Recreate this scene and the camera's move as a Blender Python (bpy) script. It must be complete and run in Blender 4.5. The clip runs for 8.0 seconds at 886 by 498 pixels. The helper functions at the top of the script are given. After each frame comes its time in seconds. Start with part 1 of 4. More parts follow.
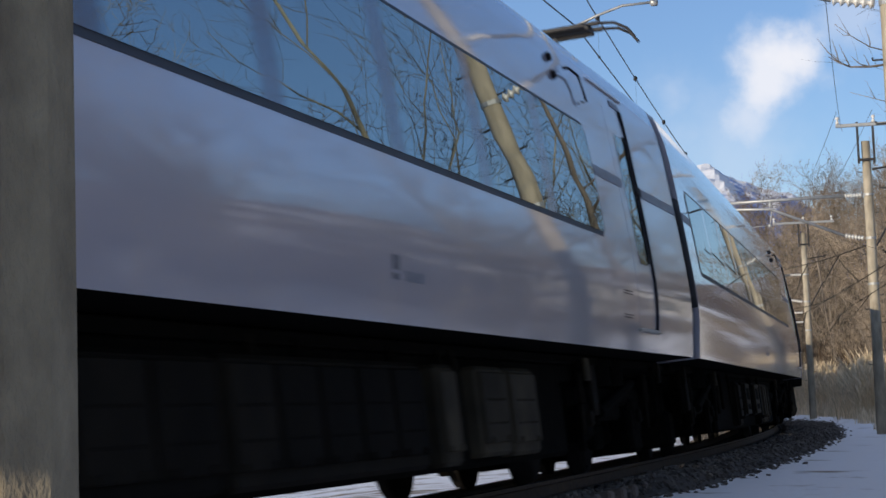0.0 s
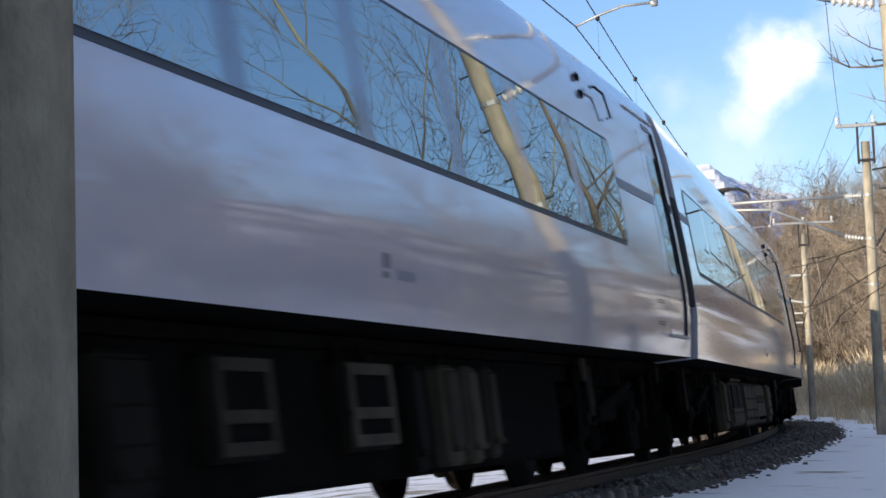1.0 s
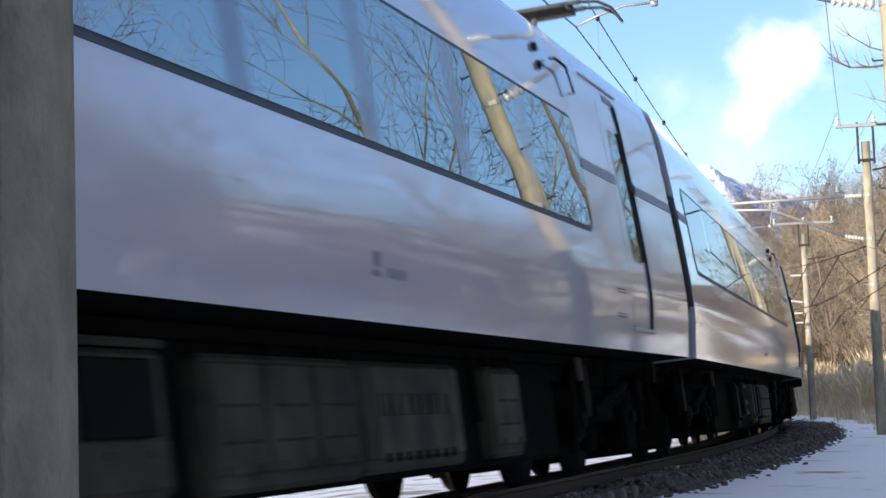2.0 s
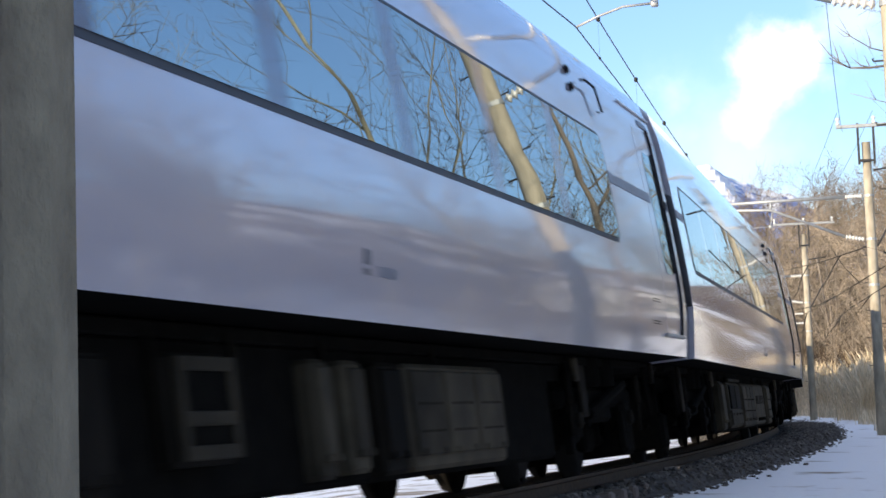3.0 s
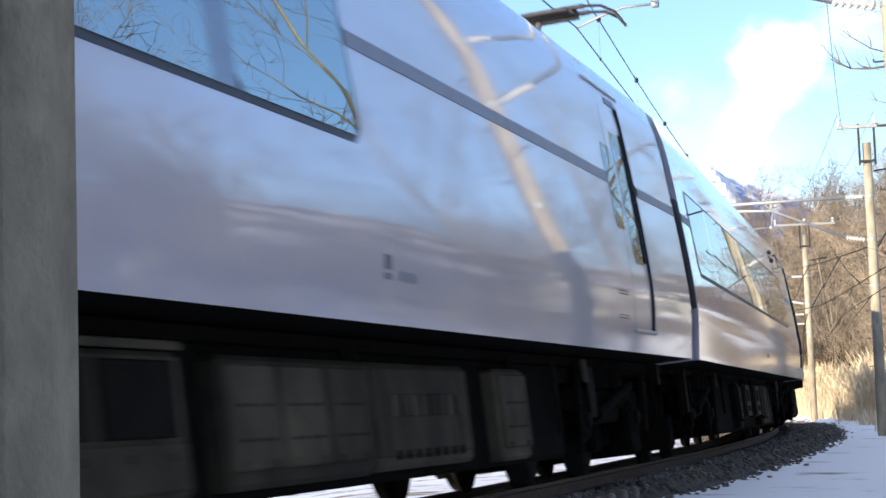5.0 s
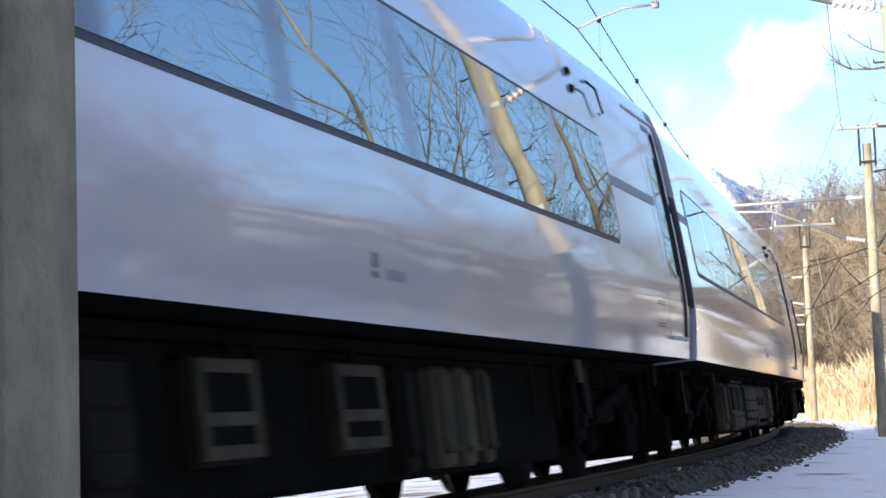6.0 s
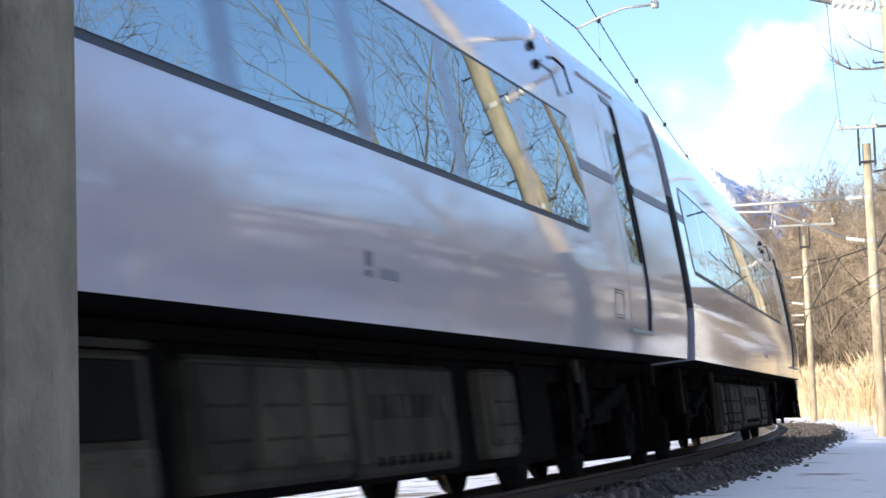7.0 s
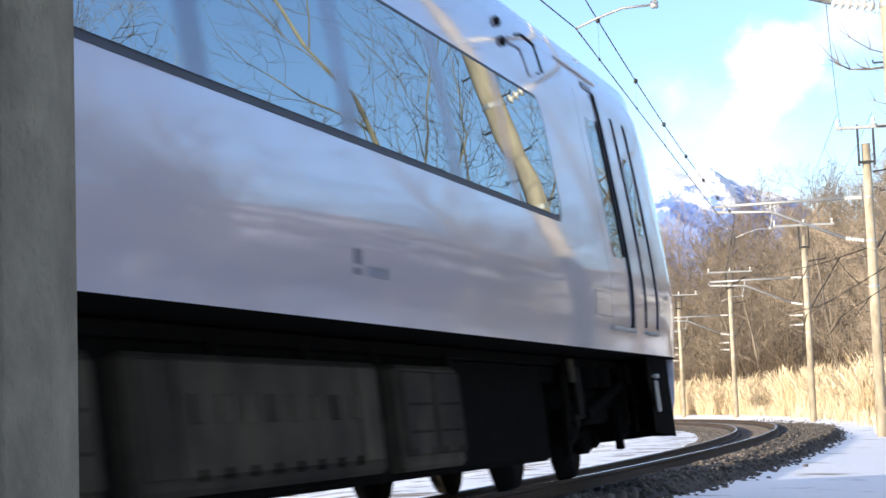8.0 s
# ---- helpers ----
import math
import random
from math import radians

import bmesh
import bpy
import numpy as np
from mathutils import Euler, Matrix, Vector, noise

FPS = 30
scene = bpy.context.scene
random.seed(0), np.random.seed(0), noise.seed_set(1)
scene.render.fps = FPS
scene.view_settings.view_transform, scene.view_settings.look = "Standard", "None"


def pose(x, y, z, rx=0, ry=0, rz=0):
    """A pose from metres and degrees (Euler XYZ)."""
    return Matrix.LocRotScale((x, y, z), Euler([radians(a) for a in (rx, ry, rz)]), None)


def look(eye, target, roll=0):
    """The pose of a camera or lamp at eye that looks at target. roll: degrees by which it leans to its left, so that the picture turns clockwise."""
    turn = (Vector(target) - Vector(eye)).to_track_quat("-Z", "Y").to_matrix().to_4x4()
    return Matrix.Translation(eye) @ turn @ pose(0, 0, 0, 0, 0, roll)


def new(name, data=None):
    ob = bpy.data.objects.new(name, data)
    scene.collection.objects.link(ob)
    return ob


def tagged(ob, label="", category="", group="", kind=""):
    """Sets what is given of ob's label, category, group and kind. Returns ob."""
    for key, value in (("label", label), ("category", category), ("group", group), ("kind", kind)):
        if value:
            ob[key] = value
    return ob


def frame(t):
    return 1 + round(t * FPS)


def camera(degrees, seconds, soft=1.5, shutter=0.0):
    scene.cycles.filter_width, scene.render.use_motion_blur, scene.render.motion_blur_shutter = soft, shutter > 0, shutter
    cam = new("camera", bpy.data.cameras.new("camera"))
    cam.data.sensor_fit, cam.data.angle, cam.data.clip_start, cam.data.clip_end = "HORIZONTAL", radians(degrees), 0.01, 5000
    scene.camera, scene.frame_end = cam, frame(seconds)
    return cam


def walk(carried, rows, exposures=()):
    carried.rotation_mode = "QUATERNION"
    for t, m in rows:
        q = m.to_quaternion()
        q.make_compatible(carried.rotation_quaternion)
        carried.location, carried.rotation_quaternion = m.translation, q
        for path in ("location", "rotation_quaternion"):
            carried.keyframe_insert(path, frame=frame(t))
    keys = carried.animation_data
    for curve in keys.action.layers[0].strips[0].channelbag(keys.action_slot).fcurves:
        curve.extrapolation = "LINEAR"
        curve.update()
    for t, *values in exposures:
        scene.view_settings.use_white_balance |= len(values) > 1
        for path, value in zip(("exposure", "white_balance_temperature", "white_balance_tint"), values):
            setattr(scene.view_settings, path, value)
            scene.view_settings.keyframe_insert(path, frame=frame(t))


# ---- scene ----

# ---------------------------------------------------------------- the line
RADIUS = 404.5          # radius of the curve, its centre lies to -x
CANT = radians(5.05)    # the outer rail is raised
SPEED = 20.059
CAR_PITCH = 20.0
UNEVEN_T = [0.0, 0.5, 1.0, 1.5, 3.0, 3.5, 4.0, 4.5, 6.0, 6.5, 7.0, 7.5, 8.0]   # the train is a little early or late, in metres
UNEVEN = [0.15, 0.22, 0.05, 0.0, -0.15, -0.19, 0.0, 0.38, 0.14, 0.10, 0.1, -0.08, 0.0]
LAST_AT_END = 9.05      # arc position of the last car's centre at 8 s
EYE = Vector((4.334, 0.0, 0.590))
GAZE = Vector((-0.28790, 0.95408, 0.08278))


def on_track(s, l, h):
    """A point at arc length s, l metres to the right of the track's centre, h above the rails, in the canted cross-section."""
    x = l * math.cos(CANT) - h * math.sin(CANT)
    z = h * math.cos(CANT) + l * math.sin(CANT)
    a = s / RADIUS
    return Vector((-RADIUS + (RADIUS + x) * math.cos(a), (RADIUS + x) * math.sin(a), z))


def beside(s, l, z):
    """A point beside the line, in the level cross-section."""
    a = s / RADIUS
    return Vector((-RADIUS + (RADIUS + l) * math.cos(a), (RADIUS + l) * math.sin(a), z))


def beside_pose(s, l, z, turn=0.0):
    return Matrix.Translation(beside(s, l, z)) @ Matrix.Rotation(s / RADIUS + turn, 4, "Z")


def car_pose(s):
    """The pose of a car on its two bogies: local y along the line, x to the outside, z up."""
    a, b = on_track(s - 7.075, 0, 0), on_track(s + 7.075, 0, 0)
    d = (b - a).normalized()
    n = Vector((d.y, -d.x, 0))
    up = Vector((0, 0, 1))
    x = n * math.cos(CANT) + up * math.sin(CANT)
    z = up * math.cos(CANT) - n * math.sin(CANT)
    m = Matrix((x, d, z)).transposed().to_4x4()
    m.translation = (a + b) / 2
    return m


def eye_pose(dx=0.0, dy=0.0):
    """The camera's pose, turned by dx to the right and dy upwards, in thousandths of a radian."""
    right = Vector((0.95732, 0.28900, 0))
    up = right.cross(GAZE)
    return look(EYE, EYE + GAZE + right * dx * 0.001 + up * dy * 0.001, -2.408)


cam = camera(24.44, 8.0, 1.6, 0.22)
walk(cam, [(0.0, eye_pose(0.1, -0.7)), (0.5, eye_pose(0.15, -0.5)), (1.5, eye_pose(0.15, -0.5)), (3.0, eye_pose(-0.1, -0.2)),
           (4.0, eye_pose(0.0, 0.0)), (4.5, eye_pose(-0.2, 0.0)), (6.0, eye_pose(-0.5, 0.5)), (7.0, eye_pose(-0.3, 0.5)),
           (7.5, eye_pose(0.1, 0.45)), (8.0, eye_pose(0.0, 0.5))],
     exposures=[(0.0, -0.41, 6120, 12), (0.5, -0.15, 6200, 12), (1.0, 0.18, 6280, 11), (1.7, 0.4, 6320, 11), (3.0, 0.56, 6360, 11), (4.5, 0.74, 6390, 11), (6.0, 0.8, 6410, 11), (8.0, 0.82, 6430, 11)])

# ---------------------------------------------------------------- light
SUN_EL, SUN_AZ = radians(9.5), radians(29.0)   # the light travels ahead and to the right
sun_way = Vector((math.sin(SUN_AZ) * math.cos(SUN_EL), math.cos(SUN_AZ) * math.cos(SUN_EL), -math.sin(SUN_EL)))
sun = new("sun", bpy.data.lights.new("sun", "SUN"))
sun.data.energy, sun.data.angle, sun.data.color = 4.6, radians(0.55), (1.0, 0.85, 0.64)
sun.matrix_world = Matrix.Translation((0, 0, 60)) @ sun_way.to_track_quat("-Z", "Y").to_matrix().to_4x4()

world = bpy.data.worlds.new("sky")
scene.world = world
world.use_nodes = True
wn, wl = world.node_tree.nodes, world.node_tree.links
wn.clear()
w_out = wn.new("ShaderNodeOutputWorld")
w_bg = wn.new("ShaderNodeBackground")
w_sky = wn.new("ShaderNodeTexSky")
w_sky.sky_type, w_sky.sun_disc = "NISHITA", False
w_sky.sun_elevation, w_sky.sun_rotation = SUN_EL, math.pi + SUN_AZ
w_sky.altitude, w_sky.air_density, w_sky.dust_density, w_sky.ozone_density = 900, 1.0, 0.2, 2.2
w_bg.inputs["Strength"].default_value = 0.17
w_co = wn.new("ShaderNodeTexCoord")
w_noise = wn.new("ShaderNodeTexNoise")
w_noise.inputs["Scale"].default_value, w_noise.inputs["Detail"].default_value = 34.0, 8.0
w_noise.inputs["Roughness"].default_value = 0.55
wl.new(w_co.outputs["Generated"], w_noise.inputs["Vector"])


def cloud(direction, size, ragged, soft, strength):
    """The cover, 0 to 1, of one soft-edged cloud round a direction."""
    away = wn.new("ShaderNodeVectorMath")
    away.operation = "DISTANCE"
    away.inputs[1].default_value = direction
    wl.new(w_co.outputs["Generated"], away.inputs[0])
    wob = wn.new("ShaderNodeMath")
    wob.operation = "MULTIPLY_ADD"
    wob.inputs[1].default_value, wob.inputs[2].default_value = ragged, -ragged * 0.5
    wl.new(w_noise.outputs["Fac"], wob.inputs[0])
    add = wn.new("ShaderNodeMath")
    wl.new(away.outputs["Value"], add.inputs[0])
    wl.new(wob.outputs[0], add.inputs[1])
    rng = wn.new("ShaderNodeMapRange")
    rng.interpolation_type = "SMOOTHSTEP"
    rng.inputs["From Min"].default_value, rng.inputs["From Max"].default_value = size + soft, size - soft
    rng.inputs["To Max"].default_value = strength
    wl.new(add.outputs[0], rng.inputs["Value"])
    return rng.outputs["Result"]


def toward(px, py):
    """A direction in the camera's first view: px to the right, py up, as tangents."""
    right = Vector((0.95551, 0.29197, -0.04187))
    up = Vector((0.06412, -0.06705, 0.99569))
    return tuple((GAZE + right * px + up * py).normalized())


cover = None
for d, size, ragged, soft, strength in [(toward(0.160, 0.083), 0.015, 0.055, 0.015, 0.92), (toward(0.168, 0.092), 0.012, 0.050, 0.013, 0.98), (toward(0.149, 0.064), 0.009, 0.055, 0.017, 0.6),
                                        (toward(0.1135, 0.070), 0.007, 0.045, 0.013, 0.28), (toward(0.121, 0.055), 0.012, 0.05, 0.020, 0.26), (toward(0.203, 0.113), 0.016, 0.06, 0.016, 0.35),
                                        (toward(0.14, 0.045), 0.03, 0.08, 0.035, 0.25)]:
    c = cloud(d, size, ragged, soft, strength)
    if cover is None:
        cover = c
    else:
        mx = wn.new("ShaderNodeMath")
        mx.operation = "MAXIMUM"
        wl.new(cover, mx.inputs[0])
        wl.new(c, mx.inputs[1])
        cover = mx.outputs[0]
# Thin cloud overhead, out of view, added to brighten the shaded snow.
w_fill_noise = wn.new("ShaderNodeTexNoise")
w_fill_noise.inputs["Scale"].default_value, w_fill_noise.inputs["Detail"].default_value = 2.4, 6.0
wl.new(w_co.outputs["Generated"], w_fill_noise.inputs["Vector"])
w_sep = wn.new("ShaderNodeSeparateXYZ")
wl.new(w_co.outputs["Generated"], w_sep.inputs["Vector"])
w_up = wn.new("ShaderNodeMapRange")
w_up.inputs["From Min"].default_value, w_up.inputs["From Max"].default_value = 0.35, 0.7
w_up.inputs["To Min"].default_value, w_up.inputs["To Max"].default_value = -0.5, 0.12
wl.new(w_sep.outputs["Z"], w_up.inputs["Value"])
w_sum = wn.new("ShaderNodeMath")
wl.new(w_fill_noise.outputs["Fac"], w_sum.inputs[0])
wl.new(w_up.outputs["Result"], w_sum.inputs[1])
w_fill_cloud = wn.new("ShaderNodeMapRange")
w_fill_cloud.inputs["From Min"].default_value, w_fill_cloud.inputs["From Max"].default_value = 0.42, 0.75
w_fill_cloud.inputs["To Max"].default_value = 0.42
wl.new(w_sum.outputs[0], w_fill_cloud.inputs["Value"])
w_max = wn.new("ShaderNodeMath")
w_max.operation = "MAXIMUM"
wl.new(cover, w_max.inputs[0])
wl.new(w_fill_cloud.outputs["Result"], w_max.inputs[1])
cover = w_max.outputs[0]
w_mix = wn.new("ShaderNodeMix")
w_mix.data_type = "RGBA"
w_mix.inputs["B"].default_value = (7.0, 6.9, 6.9, 1)
wl.new(cover, w_mix.inputs["Factor"])
w_tint = wn.new("ShaderNodeMix")
w_tint.data_type, w_tint.blend_type = "RGBA", "MULTIPLY"
w_tint.inputs["Factor"].default_value = 1.0
w_tint.inputs["B"].default_value = (0.955, 0.95, 1.10, 1)
wl.new(w_sky.outputs["Color"], w_tint.inputs["A"])
wl.new(w_tint.outputs["Result"], w_mix.inputs["A"])
wl.new(w_mix.outputs["Result"], w_bg.inputs["Color"])
wl.new(w_bg.outputs["Background"], w_out.inputs["Surface"])

# ---------------------------------------------------------------- materials


def material(name, color, rough=0.5, metal=0.0, color2=None, scale=8.0, detail=6.0, bump=0.0, bump_scale=40.0, per_object=0.0,
             per_island=0.0, coat=0.0, ior=1.5, spec=0.5, rough2=None, ramp=(0.35, 0.65), stretch=(1, 1, 1), space="Object"):
    """A procedural surface: two colours mixed by noise, a finer noise in the relief and the roughness."""
    m = bpy.data.materials.new(name)
    m.use_nodes = True
    n, k = m.node_tree.nodes, m.node_tree.links
    b = n["Principled BSDF"]
    b.inputs["Base Color"].default_value = (*color, 1)
    b.inputs["Roughness"].default_value = rough
    b.inputs["Metallic"].default_value = metal
    b.inputs["IOR"].default_value = ior
    b.inputs["Specular IOR Level"].default_value = spec
    b.inputs["Coat Weight"].default_value = coat
    b.inputs["Coat Roughness"].default_value = 0.05
    b.inputs["Coat IOR"].default_value = 2.0
    co = n.new("ShaderNodeTexCoord")
    mp = n.new("ShaderNodeMapping")
    mp.inputs["Scale"].default_value = stretch
    k.new(co.outputs[space], mp.inputs["Vector"])
    tex = n.new("ShaderNodeTexNoise")
    tex.inputs["Scale"].default_value, tex.inputs["Detail"].default_value = scale, detail
    k.new(mp.outputs["Vector"], tex.inputs["Vector"])
    if color2 is not None:
        rp = n.new("ShaderNodeMapRange")
        rp.inputs["From Min"].default_value, rp.inputs["From Max"].default_value = ramp
        k.new(tex.outputs["Fac"], rp.inputs["Value"])
        mix = n.new("ShaderNodeMix")
        mix.data_type = "RGBA"
        mix.inputs["A"].default_value, mix.inputs["B"].default_value = (*color, 1), (*color2, 1)
        k.new(rp.outputs["Result"], mix.inputs["Factor"])
        out = mix.outputs["Result"]
        if per_object or per_island:
            src = n.new("ShaderNodeObjectInfo").outputs["Random"] if per_object else n.new("ShaderNodeNewGeometry").outputs["Random Per Island"]
            amount = per_object or per_island
            mr = n.new("ShaderNodeMapRange")
            mr.inputs["To Min"].default_value, mr.inputs["To Max"].default_value = 1 - amount, 1 + amount
            k.new(src, mr.inputs["Value"])
            hsv = n.new("ShaderNodeHueSaturation")
            k.new(out, hsv.inputs["Color"])
            k.new(mr.outputs["Result"], hsv.inputs["Value"])
            out = hsv.outputs["Color"]
        k.new(out, b.inputs["Base Color"])
    if rough2 is not None:
        rr = n.new("ShaderNodeMapRange")
        rr.inputs["To Min"].default_value, rr.inputs["To Max"].default_value = rough, rough2
        k.new(tex.outputs["Fac"], rr.inputs["Value"])
        k.new(rr.outputs["Result"], b.inputs["Roughness"])
    if bump:
        fine = n.new("ShaderNodeTexNoise")
        fine.inputs["Scale"].default_value, fine.inputs["Detail"].default_value = bump_scale, 4.0
        k.new(mp.outputs["Vector"], fine.inputs["Vector"])
        bp = n.new("ShaderNodeBump")
        bp.inputs["Strength"].default_value, bp.inputs["Distance"].default_value = min(1.0, bump), 0.02
        k.new(fine.outputs["Fac"], bp.inputs["Height"])
        k.new(bp.outputs["Normal"], b.inputs["Normal"])
    return m


PAINT = material("car_paint", (0.425, 0.402, 0.445), 0.40, 0.0, (0.372, 0.352, 0.392), 1.2, 4, 0.025, 2.6, coat=1.0, ior=1.45, spec=0.2, rough2=0.5, stretch=(1, 0.10, 1.5))
ROOF = material("roof_paint", (0.56, 0.57, 0.62), 0.35, 0.0, (0.50, 0.51, 0.56), 2.0, coat=0.3)
GLASS = material("tinted_glass", (0.012, 0.018, 0.022), 0.01, 0.0, None, bump=0.006, bump_scale=0.9, ior=4.3)
GLASS.node_tree.nodes["Principled BSDF"].inputs["Specular Tint"].default_value = (0.90, 1.0, 0.98, 1)
GASKET = material("black_rubber", (0.010, 0.010, 0.012), 0.7, 0.0, (0.016, 0.016, 0.018), 20, spec=0.12)
STRIPE = material("grey_stripe_paint", (0.18, 0.178, 0.215), 0.4, 0.0, (0.15, 0.148, 0.185), 5, spec=0.3)
BELLOWS = material("gangway_cover", (0.17, 0.17, 0.20), 0.6, 0.0, (0.13, 0.13, 0.155), 6, bump=0.2, bump_scale=60, spec=0.2)
STEEL = material("step_steel", (0.44, 0.41, 0.34), 0.5, 0.3, (0.35, 0.34, 0.31), 30)
# Under-floor colours hold the deep shade there, far darker than the paint.
BLACK = material("underframe_black_shaded", (0.0050, 0.0046, 0.0038), 0.85, 0.0, (0.008, 0.007, 0.0055), 9, bump=0.2, spec=0.01)
BOX_GREY = material("equipment_grey_shaded", (0.013, 0.0104, 0.0072), 0.75, 0.0, (0.008, 0.0067, 0.0048), 3.5, bump=0.1, per_object=0.4, spec=0.03)
BOX_LIGHT = material("equipment_cream_shaded", (0.062, 0.050, 0.032), 0.75, 0.0, (0.030, 0.025, 0.017), 2.6, bump=0.1, per_object=0.4, spec=0.05)
FRAME_GREY = material("window_frame_grey", (0.045, 0.045, 0.052), 0.5, 0.0, (0.035, 0.035, 0.042), 8, spec=0.25)
WHEEL = material("wheel_steel", (0.016, 0.0145, 0.013), 0.8, 0.0, (0.009, 0.008, 0.007), 12, spec=0.06)
TEXT_PALE = material("marking_pale_grey", (0.21, 0.21, 0.235), 0.5)
TEXT_GREY = material("marking_grey", (0.10, 0.10, 0.115), 0.5)
# Rust tone, darkened further to hold the shade on the near rail's side.
RAIL_SIDE = material("rusty_rail_shaded", (0.085, 0.052, 0.026), 0.8, 0.1, (0.05, 0.031, 0.018), 14, bump=0.3)
RAIL_HEAD = material("polished_rail", (0.42, 0.39, 0.36), 0.22, 0.9, (0.33, 0.28, 0.24), 3, stretch=(1, 1, 1))
SLEEPER = material("sleeper_concrete", (0.17, 0.135, 0.11), 0.85, 0.0, (0.11, 0.085, 0.07), 6, bump=0.4, per_object=0.15)
STONE = material("ballast_stone", (0.14, 0.122, 0.104), 0.9, 0.0, (0.07, 0.062, 0.055), 6, bump=0.3, per_island=0.5)
BALLAST = material("ballast_bed", (0.085, 0.075, 0.066), 0.95, 0.0, (0.04, 0.036, 0.032), 25, bump=1.0, bump_scale=30)
CONCRETE = material("pole_concrete", (0.52, 0.45, 0.33), 0.85, 0.0, (0.30, 0.26, 0.19), 5.5, bump=0.3, bump_scale=30, stretch=(1, 1, 0.35), spec=0.2)
OLD_CONCRETE = material("weathered_post_concrete", (0.285, 0.245, 0.170), 0.9, 0.0, (0.135, 0.112, 0.080), 8, bump=0.6, bump_scale=70, ramp=(0.3, 0.72), stretch=(1.4, 1.4, 0.7), spec=0.15)
GALV = material("galvanised_steel", (0.50, 0.50, 0.48), 0.45, 0.5, (0.38, 0.38, 0.36), 15)
PORCELAIN = material("porcelain", (0.78, 0.76, 0.70), 0.25, 0.0, (0.70, 0.68, 0.62), 10, coat=0.5)
WIRE = material("wire_copper", (0.05, 0.045, 0.04), 0.5, 0.6)
DARK_METAL = material("dark_metal", (0.035, 0.033, 0.032), 0.5, 0.4, (0.05, 0.047, 0.043), 20)
BARK = material("grey_bark", (0.29, 0.24, 0.185), 0.9, 0.0, (0.16, 0.13, 0.10), 5, bump=0.4, per_object=0.25, stretch=(1, 1, 0.3))
TWIG = material("brown_twigs", (0.31, 0.25, 0.18), 0.9, 0.0, (0.13, 0.105, 0.08), 0.9, per_object=0.7, spec=0.15)
PALE_BARK = material("pale_bark", (0.34, 0.31, 0.21), 0.85, 0.0, (0.10, 0.09, 0.065), 1.6, bump=0.3, per_object=0.4, stretch=(1, 1, 0.3), spec=0.2)
REED = material("dry_reed", (0.80, 0.68, 0.48), 0.85, 0.0, (0.58, 0.44, 0.26), 0.5, per_island=0.3, spec=0.2)
DARK_TWIG = material("dark_twigs", (0.13, 0.115, 0.085), 0.9, 0.0, (0.055, 0.048, 0.038), 1.4, per_object=0.5, spec=0.15)
PILLAR = material("window_pillar_glass", (0.060, 0.058, 0.092), 0.06, 0.0, (0.042, 0.040, 0.066), 3.0, ior=1.9)
HOUSE_WALL = material("white_house_wall", (0.80, 0.79, 0.76), 0.7, 0.0, (0.70, 0.69, 0.66), 1.5, bump=0.1, per_object=0.08, spec=0.2)
ROOF_SNOW = material("roof_snow", (0.86, 0.87, 0.90), 0.8, 0.0, (0.80, 0.81, 0.85), 2.0, bump=0.3, bump_scale=6)
DARK_WOOD = material("dark_stained_wood", (0.075, 0.055, 0.04), 0.75, 0.0, (0.045, 0.034, 0.026), 6, bump=0.3, stretch=(1, 1, 0.2), spec=0.2)
SCRUB = material("brown_scrub", (0.12, 0.085, 0.055), 0.9, 0.0, (0.07, 0.05, 0.035), 0.6, per_island=0.4, spec=0.15)


